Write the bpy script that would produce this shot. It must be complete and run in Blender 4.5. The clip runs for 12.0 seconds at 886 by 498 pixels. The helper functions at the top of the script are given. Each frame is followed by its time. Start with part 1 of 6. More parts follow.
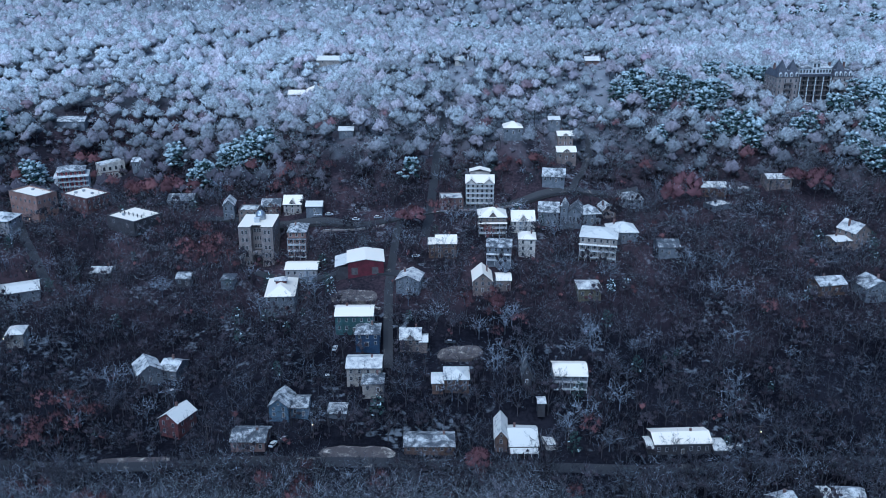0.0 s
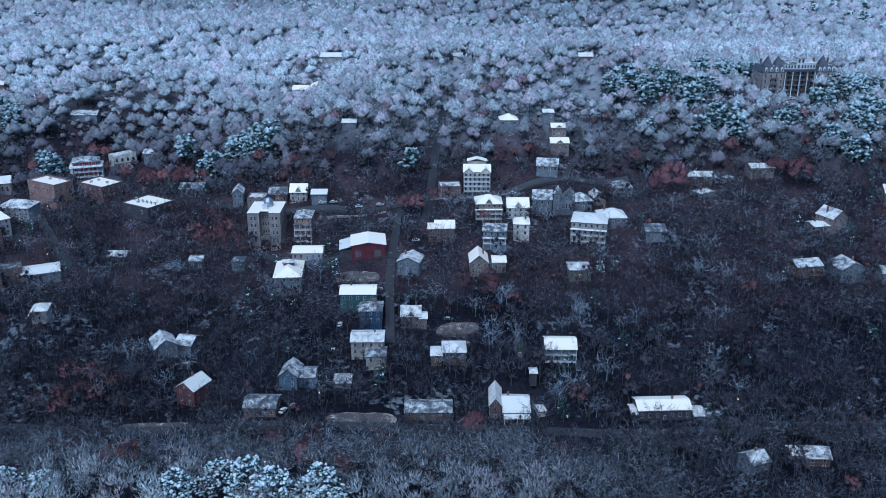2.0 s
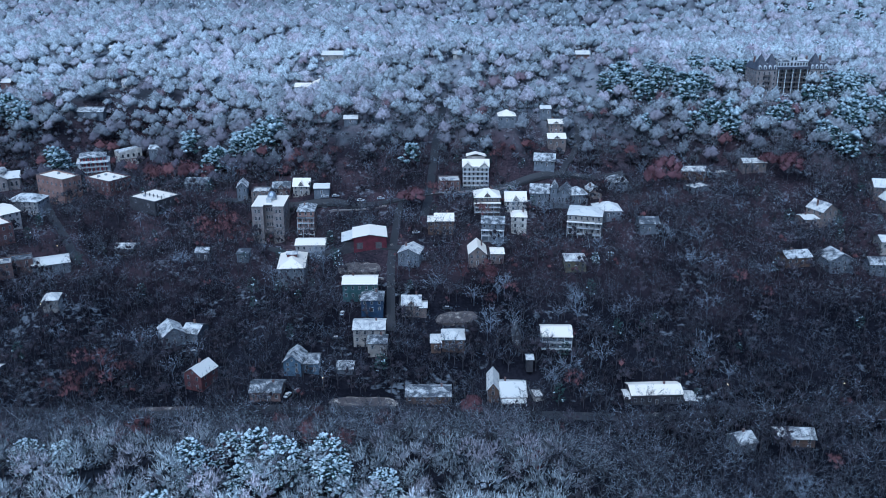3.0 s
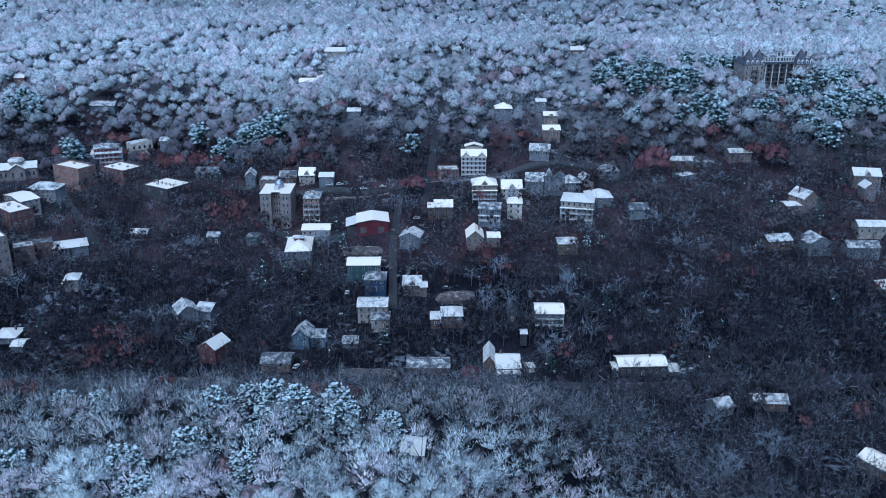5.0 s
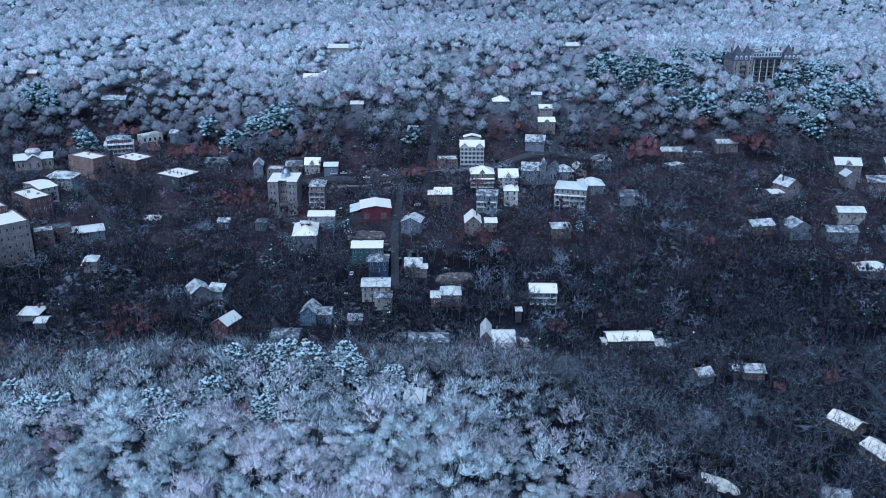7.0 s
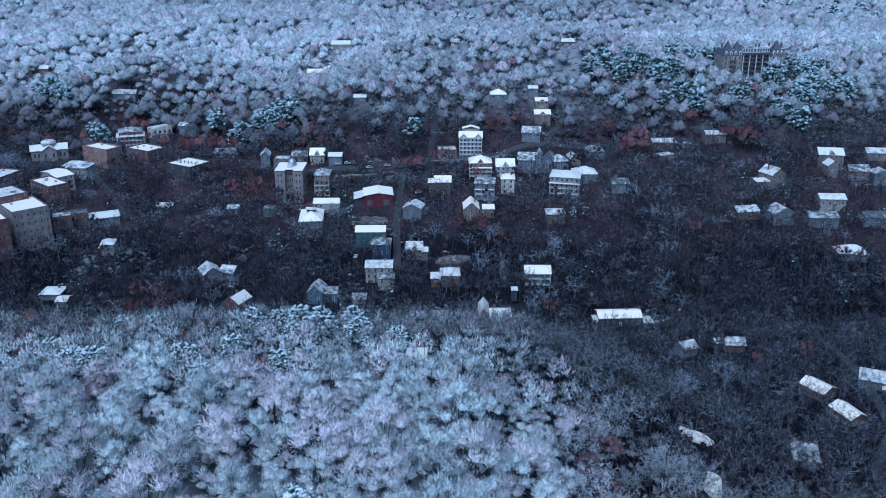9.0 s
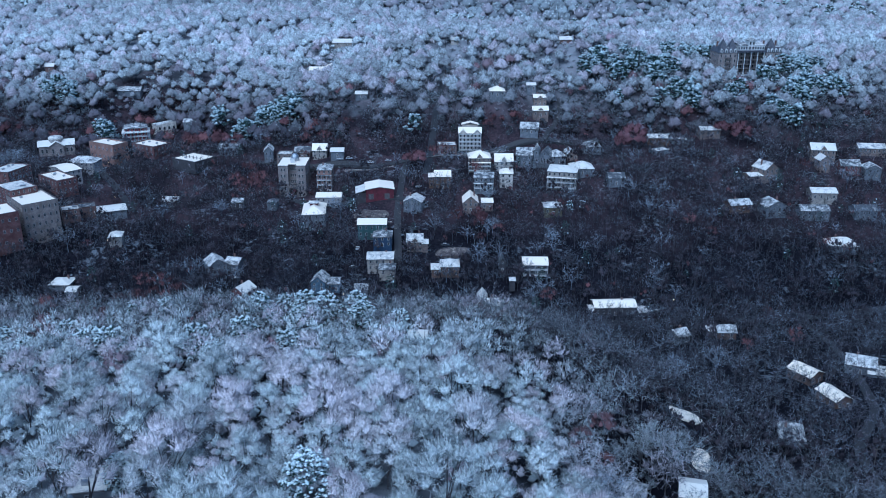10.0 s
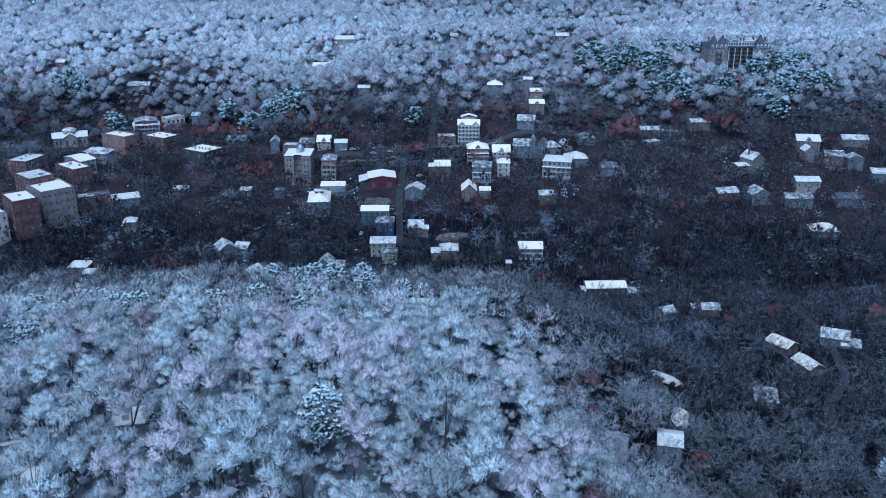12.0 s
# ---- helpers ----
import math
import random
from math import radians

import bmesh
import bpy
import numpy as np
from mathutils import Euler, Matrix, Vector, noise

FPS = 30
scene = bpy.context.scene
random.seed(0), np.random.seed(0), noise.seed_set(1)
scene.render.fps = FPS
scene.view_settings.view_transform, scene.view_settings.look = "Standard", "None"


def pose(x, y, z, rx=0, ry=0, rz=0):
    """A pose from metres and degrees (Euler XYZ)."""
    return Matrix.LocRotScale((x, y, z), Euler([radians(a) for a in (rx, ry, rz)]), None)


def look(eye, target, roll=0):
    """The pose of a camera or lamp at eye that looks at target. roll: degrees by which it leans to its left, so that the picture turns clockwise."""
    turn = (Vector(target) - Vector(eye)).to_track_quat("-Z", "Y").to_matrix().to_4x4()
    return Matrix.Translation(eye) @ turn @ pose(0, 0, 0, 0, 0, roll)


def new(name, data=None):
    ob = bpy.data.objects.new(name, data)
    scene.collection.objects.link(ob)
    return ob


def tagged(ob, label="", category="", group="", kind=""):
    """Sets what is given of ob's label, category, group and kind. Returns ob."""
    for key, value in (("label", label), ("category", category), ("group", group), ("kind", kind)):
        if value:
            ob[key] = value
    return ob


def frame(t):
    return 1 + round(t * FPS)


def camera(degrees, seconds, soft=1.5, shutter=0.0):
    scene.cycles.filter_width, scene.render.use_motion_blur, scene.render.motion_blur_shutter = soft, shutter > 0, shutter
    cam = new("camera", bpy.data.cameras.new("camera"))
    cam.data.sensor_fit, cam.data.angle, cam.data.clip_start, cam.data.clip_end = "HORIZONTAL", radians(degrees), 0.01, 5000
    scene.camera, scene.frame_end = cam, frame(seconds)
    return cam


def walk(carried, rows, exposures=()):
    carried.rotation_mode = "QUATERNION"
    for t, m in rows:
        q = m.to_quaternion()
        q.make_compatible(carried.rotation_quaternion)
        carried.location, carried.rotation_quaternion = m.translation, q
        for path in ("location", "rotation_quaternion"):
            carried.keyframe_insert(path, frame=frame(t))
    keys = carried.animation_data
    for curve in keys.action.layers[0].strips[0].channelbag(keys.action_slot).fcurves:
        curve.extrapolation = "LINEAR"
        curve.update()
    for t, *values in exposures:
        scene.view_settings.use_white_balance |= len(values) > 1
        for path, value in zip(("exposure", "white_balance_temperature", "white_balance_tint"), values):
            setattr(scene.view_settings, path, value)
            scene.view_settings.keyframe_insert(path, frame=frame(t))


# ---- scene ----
# ---- camera: a drone flies backwards, level, over a wooded hill ----
cam = camera(53.5, 12.0, soft=1.0)
walk(cam, [
    (0.0, look((0.00, 0.00, 150.00), (1.24, 93.99, 115.87))),
    (2.0, look((0.35, -25.78, 150.57), (1.59, 68.20, 116.44))),
    (4.0, look((0.49, -51.65, 150.83), (1.73, 42.33, 116.69))),
    (6.0, look((0.47, -77.52, 150.83), (1.71, 16.46, 116.70))),
    (8.0, look((0.34, -103.31, 150.65), (1.58, -9.32, 116.52))),
    (10.0, look((0.17, -128.92, 150.35), (1.41, -34.94, 116.22))),
    (12.0, look((-0.00, -154.28, 150.00), (1.24, -60.29, 115.87))),
], exposures=[(0.0, 0.0, 4330.0, 3.0), (12.0, 0.0, 4220.0, 3.0)])

# ---- light: a dull winter dusk, soft sky light from all round ----
world = bpy.data.worlds.new("winter_sky")
scene.world = world
world.use_nodes = True
wn = world.node_tree.nodes
sky = wn.new("ShaderNodeTexSky")
sky.sky_type = "NISHITA"
sky.sun_disc = False
sky.sun_elevation = radians(57)
sky.sun_rotation = radians(202)
wn["Background"].inputs["Strength"].default_value = 0.093
world.node_tree.links.new(sky.outputs["Color"], wn["Background"].inputs["Color"])
sun = new("sun", bpy.data.lights.new("sun", "SUN"))
sun.data.energy, sun.data.angle, sun.data.color = 3.3, radians(60), (1.0, 0.93, 0.84)
sun.matrix_world = look((-20, -50, 83), (0, 0, 0))


# ---- materials ----
def material(name, rough=0.8, metal=0.0, gloss=0.5):
    m = bpy.data.materials.new(name)
    m.use_nodes = True
    b = m.node_tree.nodes["Principled BSDF"]
    b.inputs["Roughness"].default_value, b.inputs["Metallic"].default_value = rough, metal
    b.inputs["Specular IOR Level"].default_value = gloss
    return m, m.node_tree.nodes, m.node_tree.links, b


def grain(nodes, links, scale, detail=3.0, coords="Position"):
    """A noise value in world metres: scale is how many lumps fit in a metre."""
    geo = nodes.new("ShaderNodeNewGeometry")
    tex = nodes.new("ShaderNodeTexNoise")
    tex.inputs["Scale"].default_value, tex.inputs["Detail"].default_value = scale, detail
    links.new(geo.outputs[coords], tex.inputs["Vector"])
    return tex.outputs["Fac"]


def spread(nodes, links, value, low, high, a=0.0, b=1.0):
    r = nodes.new("ShaderNodeMapRange")
    r.interpolation_type = "SMOOTHSTEP"
    for key, v in (("From Min", low), ("From Max", high), ("To Min", a), ("To Max", b)):
        r.inputs[key].default_value = v
    links.new(value, r.inputs["Value"])
    return r.outputs["Result"]


def calc(nodes, links, op, a, b):
    n = nodes.new("ShaderNodeMath")
    n.operation = op
    for i, v in enumerate((a, b)):
        if isinstance(v, (int, float)):
            n.inputs[i].default_value = v
        else:
            links.new(v, n.inputs[i])
    return n.outputs[0]


def blend(nodes, links, fac, a, b):
    n = nodes.new("ShaderNodeMix")
    n.data_type = "RGBA"
    links.new(fac, n.inputs["Factor"])
    for i, v in ((6, a), (7, b)):
        if isinstance(v, tuple):
            n.inputs[i].default_value = (*v, 1)
        else:
            links.new(v, n.inputs[i])
    return n.outputs[2]


def relief(nodes, links, shader, value, strength, distance):
    b = nodes.new("ShaderNodeBump")
    b.inputs["Strength"].default_value, b.inputs["Distance"].default_value = strength, distance
    links.new(value, b.inputs["Height"])
    links.new(b.outputs["Normal"], shader.inputs["Normal"])


def two_tone(name, dark, light, scale=1.0, rough=0.8, bump=0.3, metal=0.0, fine=12.0):
    """A worn surface: stains at one scale and grain at a finer one."""
    m, n, l, b = material(name, rough, metal)
    big, small = grain(n, l, scale, 4), grain(n, l, fine, 2)
    mixed = calc(n, l, "ADD", calc(n, l, "MULTIPLY", big, 0.65), calc(n, l, "MULTIPLY", small, 0.35))
    l.new(blend(n, l, spread(n, l, mixed, 0.35, 0.65), dark, light), b.inputs["Base Color"])
    relief(n, l, b, small, bump, 0.03)
    return m


def boards(name, colour, pitch=0.2):
    """Painted clapboard: rows of boards with weathered, uneven paint."""
    m, n, l, b = material(name, 0.7)
    geo = n.new("ShaderNodeNewGeometry")
    sep = n.new("ShaderNodeSeparateXYZ")
    l.new(geo.outputs["Position"], sep.inputs["Vector"])
    row = calc(n, l, "FRACT", calc(n, l, "DIVIDE", sep.outputs["Z"], pitch), 0.0)
    wear = spread(n, l, grain(n, l, 0.5, 5), 0.35, 0.7)
    dark = tuple(c * 0.62 for c in colour)
    l.new(blend(n, l, wear, dark, colour), b.inputs["Base Color"])
    relief(n, l, b, row, 0.5, 0.04)
    return m


def masonry(name, one, two, mortar, width=0.45, height=0.15):
    m, n, l, b = material(name, 0.85)
    tex = n.new("ShaderNodeTexBrick")
    for key, v in (("Color1", (*one, 1)), ("Color2", (*two, 1)), ("Mortar", (*mortar, 1))):
        tex.inputs[key].default_value = v
    for key, v in (("Scale", 1.0), ("Brick Width", width), ("Row Height", height), ("Mortar Size", 0.02)):
        tex.inputs[key].default_value = v
    geo = n.new("ShaderNodeNewGeometry")
    sep = n.new("ShaderNodeSeparateXYZ")
    com = n.new("ShaderNodeCombineXYZ")
    l.new(geo.outputs["Position"], sep.inputs["Vector"])
    l.new(calc(n, l, "ADD", sep.outputs["X"], sep.outputs["Y"]), com.inputs["X"])
    l.new(sep.outputs["Z"], com.inputs["Y"])
    l.new(com.outputs["Vector"], tex.inputs["Vector"])
    stain = spread(n, l, grain(n, l, 0.35, 5), 0.3, 0.75)
    l.new(blend(n, l, stain, tuple(c * 0.6 for c in one), tex.outputs["Color"]), b.inputs["Base Color"])
    relief(n, l, b, tex.outputs["Fac"], -0.4, 0.02)
    return m


SNOW_WHITE = (0.80, 0.70, 0.56)


def snowy(name, under, low, high, scale=0.5, vary=0.0, white=SNOW_WHITE):
    """Snow lying in patches over another surface; vary: how much the cover differs from piece to piece."""
    m, n, l, b = material(name, 0.7)
    big, small = grain(n, l, scale, 5), grain(n, l, 3.2, 4)
    lay = calc(n, l, "ADD", calc(n, l, "MULTIPLY", big, 0.62), calc(n, l, "MULTIPLY", small, 0.38))
    if vary:
        info = n.new("ShaderNodeObjectInfo")
        lay = calc(n, l, "ADD", lay, calc(n, l, "MULTIPLY", calc(n, l, "SUBTRACT", info.outputs["Random"], 0.55), vary))
    base = blend(n, l, small, tuple(c * 0.5 for c in under), under)
    l.new(blend(n, l, spread(n, l, lay, low, high), base, white), b.inputs["Base Color"])
    relief(n, l, b, lay, 0.5, 0.12)
    return m


FULL = snowy("roof_snow", (0.20, 0.20, 0.22), 0.24, 0.50, 0.35, 0.2, (0.62, 0.58, 0.51))
BRIGHT = snowy("even_roof_snow", (0.34, 0.32, 0.30), 0.16, 0.36, 0.3)
PATCHY = snowy("patchy_roof_snow", (0.07, 0.075, 0.085), 0.42, 0.64, 0.4, 0.18, (0.58, 0.56, 0.52))
FASCIA = two_tone("dark_fascia", (0.05, 0.045, 0.045), (0.11, 0.10, 0.10), 0.8)
TRIM = two_tone("white_trim", (0.42, 0.42, 0.42), (0.64, 0.63, 0.61), 0.7, 0.6, 0.1)
WINDOW_TRIM = two_tone("dull_window_trim", (0.22, 0.22, 0.22), (0.42, 0.41, 0.40), 0.7, 0.6, 0.1)
WHITE_BOARD = boards("white_board", (0.66, 0.60, 0.52))
CREAM_BOARD = boards("cream_board", (0.36, 0.32, 0.28))
TAN_BOARD = boards("tan_board", (0.23, 0.175, 0.15))
BROWN_BOARD = boards("brown_board", (0.14, 0.085, 0.06))
DARK_BOARD = boards("dark_board", (0.055, 0.05, 0.055))
GREY_BOARD = boards("grey_board", (0.18, 0.19, 0.21))
BLUE_BOARD = boards("blue_board", (0.10, 0.15, 0.21))
NAVY_BOARD = boards("navy_board", (0.03, 0.058, 0.115))
GREEN_BOARD = boards("green_board", (0.045, 0.095, 0.095))
TEAL_BOARD = boards("teal_board", (0.05, 0.20, 0.18))
OLIVE_BOARD = boards("olive_board", (0.15, 0.13, 0.08))
RED_BOARD = boards("red_board", (0.15, 0.05, 0.05))
INN_RED = boards("inn_red_paint", (0.26, 0.045, 0.055))
BARN_RED = boards("barn_red_metal", (0.11, 0.017, 0.028), 0.5)
STUCCO = two_tone("pale_stucco", (0.24, 0.22, 0.21), (0.37, 0.34, 0.32), 0.3)
STONE = masonry("grey_limestone", (0.28, 0.235, 0.215), (0.36, 0.30, 0.27), (0.18, 0.16, 0.15), 0.8, 0.35)
SAND_BRICK = masonry("sand_brick", (0.30, 0.17, 0.135), (0.37, 0.23, 0.18), (0.2, 0.16, 0.15))
RED_BRICK = masonry("red_brick", (0.13, 0.055, 0.052), (0.19, 0.08, 0.075), (0.17, 0.13, 0.12))
BRICK = masonry("brown_brick", (0.17, 0.095, 0.08), (0.22, 0.13, 0.11), (0.2, 0.17, 0.15))
SLATE = two_tone("dark_slate", (0.035, 0.035, 0.045), (0.08, 0.08, 0.095), 0.6, 0.55)
PORCH_DARK = two_tone("dark_porch_boards", (0.06, 0.05, 0.045), (0.13, 0.11, 0.10), 1.0)
METAL = two_tone("dull_galvanised_metal", (0.28, 0.30, 0.33), (0.45, 0.47, 0.5), 1.0, 0.4, 0.1, 0.8)
TARMAC = snowy("wet_tarmac", (0.036, 0.034, 0.036), 0.60, 0.74, 0.16)
# near-black strip colour for the shade in a gap of the wood
GAP_SHADE = snowy("tree_gap_shade", (0.022, 0.022, 0.026), 0.66, 0.8, 0.2)
GRAVEL = snowy("bare_earth_yard", (0.092, 0.072, 0.066), 0.50, 0.74, 0.3)
LAWN = snowy("snowy_lawn", (0.10, 0.09, 0.07), 0.30, 0.5, 0.2)
POLE_WOOD = two_tone("weathered_pole_wood", (0.05, 0.04, 0.035), (0.10, 0.085, 0.07), 2.0)
RUBBER = two_tone("tyre_rubber", (0.015, 0.015, 0.015), (0.03, 0.03, 0.03), 3.0)

PANE, pn, pl, pb = material("dark_window_glass", 0.08)
pl.new(blend(pn, pl, grain(pn, pl, 0.3, 2), (0.012, 0.015, 0.02), (0.05, 0.055, 0.065)), pb.inputs["Base Color"])
LAMP, lampn, lampl, lampb = material("street_lamp_glow", 0.5)
lampb.inputs["Base Color"].default_value = (1.0, 0.7, 0.35, 1)
lampb.inputs["Emission Color"].default_value = (1.0, 0.62, 0.25, 1)
lampb.inputs["Emission Strength"].default_value = 2.5


def paint(name, colour):
    return two_tone(name, tuple(c * 0.75 for c in colour), colour, 1.5, 0.35, 0.05)


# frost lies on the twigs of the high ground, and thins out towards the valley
def twig_material(name, bare_dark, bare_light, frost, low, high, most=1.0, haze_dust=0.12, rough_up=0.0, mottle=1.0):
    m, n, l, b = material(name, 0.85, 0.0, 0.1)
    geo = n.new("ShaderNodeNewGeometry")
    sep = n.new("ShaderNodeSeparateXYZ")
    l.new(geo.outputs["Position"], sep.inputs["Vector"])
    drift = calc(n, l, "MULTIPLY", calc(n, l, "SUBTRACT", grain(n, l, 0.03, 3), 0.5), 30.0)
    # the shaded near hill is cold, and the far hills are shifted colder still
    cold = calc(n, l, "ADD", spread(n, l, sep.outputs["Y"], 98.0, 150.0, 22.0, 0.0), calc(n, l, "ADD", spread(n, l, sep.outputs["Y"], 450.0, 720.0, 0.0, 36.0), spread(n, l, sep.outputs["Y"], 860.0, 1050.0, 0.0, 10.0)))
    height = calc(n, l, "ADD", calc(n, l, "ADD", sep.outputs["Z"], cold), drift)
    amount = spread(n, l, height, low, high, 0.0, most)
    # every tree has a tone of its own
    own, piece = n.new("ShaderNodeAttribute"), n.new("ShaderNodeObjectInfo")
    own.attribute_name = "tone"
    tone = calc(n, l, "FRACT", calc(n, l, "ADD", own.outputs["Fac"], piece.outputs["Random"]), 0.0)
    hue = calc(n, l, "FRACT", calc(n, l, "MULTIPLY", tone, 7.31), 0.0)
    tree = calc(n, l, "MULTIPLY", spread(n, l, tone, 0.0, 0.8, 0.6, 1.0), spread(n, l, grain(n, l, 0.018, 3), 0.3, 0.7, 0.88, 1.0))
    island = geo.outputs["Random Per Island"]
    # snow dust on some twigs, raised to paint in the blue of haze
    some = spread(n, l, island, 1.0 - haze_dust, 1.0, 0.0, 0.36)
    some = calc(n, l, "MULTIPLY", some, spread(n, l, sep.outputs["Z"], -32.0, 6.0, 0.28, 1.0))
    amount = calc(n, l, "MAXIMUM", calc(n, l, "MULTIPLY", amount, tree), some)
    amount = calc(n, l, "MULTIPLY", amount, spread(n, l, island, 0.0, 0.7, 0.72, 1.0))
    # frost gathers on upper sides, and shade below is put into the colour
    nsep = n.new("ShaderNodeSeparateXYZ")
    l.new(geo.outputs["Normal"], nsep.inputs["Vector"])
    if rough_up:
        amount = calc(n, l, "MULTIPLY", amount, spread(n, l, nsep.outputs["Z"], -0.5, 0.6, 0.45, 1.0))
    # the far ridges get the tone of haze, painted as thinner frost
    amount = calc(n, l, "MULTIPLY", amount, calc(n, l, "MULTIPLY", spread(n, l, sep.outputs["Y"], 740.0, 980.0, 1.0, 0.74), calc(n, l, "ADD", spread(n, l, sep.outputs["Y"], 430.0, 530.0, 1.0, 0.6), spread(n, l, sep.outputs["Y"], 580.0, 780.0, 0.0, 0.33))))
    fine = spread(n, l, grain(n, l, 1.6, 3), 0.25, 0.55, 0.85, 1.0)
    amount = calc(n, l, "MULTIPLY", amount, fine)
    if mottle < 1:
        # bark shows between the sprays of a crown
        amount = calc(n, l, "MULTIPLY", amount, spread(n, l, grain(n, l, 0.55, 4), 0.36, 0.6, mottle, 1.0))
    bare = blend(n, l, hue, bare_dark, bare_light)
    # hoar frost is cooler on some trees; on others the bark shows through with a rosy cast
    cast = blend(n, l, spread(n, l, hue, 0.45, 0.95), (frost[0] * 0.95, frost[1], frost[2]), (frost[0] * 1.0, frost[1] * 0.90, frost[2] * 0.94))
    l.new(blend(n, l, amount, bare, cast), b.inputs["Base Color"])
    if rough_up:
        relief(n, l, b, grain(n, l, 2.2, 3), rough_up, 0.6)
    return m


BARK = two_tone("tree_bark", (0.022, 0.020, 0.024), (0.062, 0.056, 0.062), 1.0, 0.9)
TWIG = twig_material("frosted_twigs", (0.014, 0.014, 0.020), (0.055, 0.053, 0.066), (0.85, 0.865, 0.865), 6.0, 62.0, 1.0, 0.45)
# less frost, darker bark: holds the inner shade of the crowns in colour
INNER = twig_material("half_frosted_shade_twigs", (0.016, 0.013, 0.017), (0.050, 0.042, 0.049), (0.66, 0.70, 0.73), 10.0, 66.0, 0.62, 0.0, 0.42)
# bare tones are lighter here: the paleness of distance haze is coloured in
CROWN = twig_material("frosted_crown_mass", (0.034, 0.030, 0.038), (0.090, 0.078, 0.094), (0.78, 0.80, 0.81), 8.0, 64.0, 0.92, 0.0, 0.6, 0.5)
BOUGH = two_tone("snow_dusted_boughs", (0.03, 0.03, 0.037), (0.19, 0.215, 0.255), 0.2, 0.9)
OAK_LEAF = twig_material("withered_oak_leaves", (0.055, 0.028, 0.031), (0.150, 0.072, 0.072), (0.60, 0.58, 0.66), 30.0, 90.0, 0.7, 0.03)
RUSSET = twig_material("russet_oak_leaves", (0.100, 0.050, 0.056), (0.190, 0.098, 0.108), (0.60, 0.58, 0.66), 30.0, 90.0, 0.7, 0.03)
NEEDLE = two_tone("pine_needles", (0.012, 0.03, 0.028), (0.04, 0.075, 0.06), 0.6, 0.9)
PINE_DUST = two_tone("thin_snow_on_pine", (0.13, 0.18, 0.19), (0.50, 0.56, 0.57), 0.5, 0.8)
PINE_SNOW = two_tone("snow_on_pine", (0.40, 0.47, 0.49), (0.74, 0.79, 0.79), 0.8, 0.8)

# ground: leaf litter in the valley, a thin white cover on the high ground
GROUND, gn, gl, gb = material("forest_ground", 0.95, 0.0, 0.05)
gsep = gn.new("ShaderNodeSeparateXYZ")
ggeo = gn.new("ShaderNodeNewGeometry")
gl.new(ggeo.outputs["Position"], gsep.inputs["Vector"])
fallen = spread(gn, gl, calc(gn, gl, "ADD", calc(gn, gl, "MULTIPLY", grain(gn, gl, 0.04, 4), 0.6), calc(gn, gl, "MULTIPLY", grain(gn, gl, 0.7, 4), 0.4)), 0.40, 0.62)
# red-brown oak leaves lie round the town, darker and bluer litter under the slope
dark_litter = blend(gn, gl, fallen, (0.005, 0.005, 0.008), (0.016, 0.015, 0.020))
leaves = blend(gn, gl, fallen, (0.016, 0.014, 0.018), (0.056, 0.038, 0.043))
litter = blend(gn, gl, spread(gn, gl, calc(gn, gl, "ADD", gsep.outputs["Y"], calc(gn, gl, "MULTIPLY", grain(gn, gl, 0.012, 3), 120.0)), 400.0, 470.0), dark_litter, leaves)
cover = spread(gn, gl, calc(gn, gl, "ADD", calc(gn, gl, "ADD", gsep.outputs["Z"], spread(gn, gl, gsep.outputs["Y"], 620.0, 800.0, 0.0, 22.0)), calc(gn, gl, "MULTIPLY", grain(gn, gl, 0.05, 4), 60.0)), 44.0, 92.0, 0.0, 0.36)
patch = spread(gn, gl, calc(gn, gl, "MULTIPLY", grain(gn, gl, 0.045, 4), grain(gn, gl, 0.35, 3)), 0.31, 0.45, 0.0, 0.26)
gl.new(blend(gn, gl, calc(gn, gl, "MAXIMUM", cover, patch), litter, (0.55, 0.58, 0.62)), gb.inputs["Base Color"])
relief(gn, gl, gb, grain(gn, gl, 1.2, 4), 0.6, 0.3)


# ---- building helpers ----
def box(bm, x0, x1, y0, y1, z0, z1, mat=0):
    vs = [bm.verts.new((x, y, z)) for x in (x0, x1) for y in (y0, y1) for z in (z0, z1)]
    for ids in ((0, 1, 3, 2), (4, 6, 7, 5), (0, 4, 5, 1), (2, 3, 7, 6), (0, 2, 6, 4), (1, 5, 7, 3)):
        bm.faces.new([vs[i] for i in ids]).material_index = mat


def slab(bm, corners, thick, top=0, side=1):
    """A sheet through four or three corners, top side first, with a thickness downwards."""
    up = [bm.verts.new(c) for c in corners]
    down = [bm.verts.new((c[0], c[1], c[2] - thick)) for c in corners]
    bm.faces.new(up).material_index = top
    bm.faces.new(down[::-1]).material_index = side
    for i in range(len(up)):
        j = (i + 1) % len(up)
        bm.faces.new((up[i], down[i], down[j], up[j])).material_index = side


def prism(bm, profile, y0, y1, mat=0):
    a = [bm.verts.new((x, y0, z)) for x, z in profile]
    b = [bm.verts.new((x, y1, z)) for x, z in profile]
    bm.faces.new(a).material_index = mat
    bm.faces.new(b[::-1]).material_index = mat
    for i in range(len(a)):
        j = (i + 1) % len(a)
        bm.faces.new((a[i], b[i], b[j], a[j])).material_index = mat


def mesh_of(name, bm, *mats):
    bmesh.ops.recalc_face_normals(bm, faces=bm.faces)
    me = bpy.data.meshes.new(name)
    bm.to_mesh(me)
    bm.free()
    for m in mats:
        me.materials.append(m)
    return me


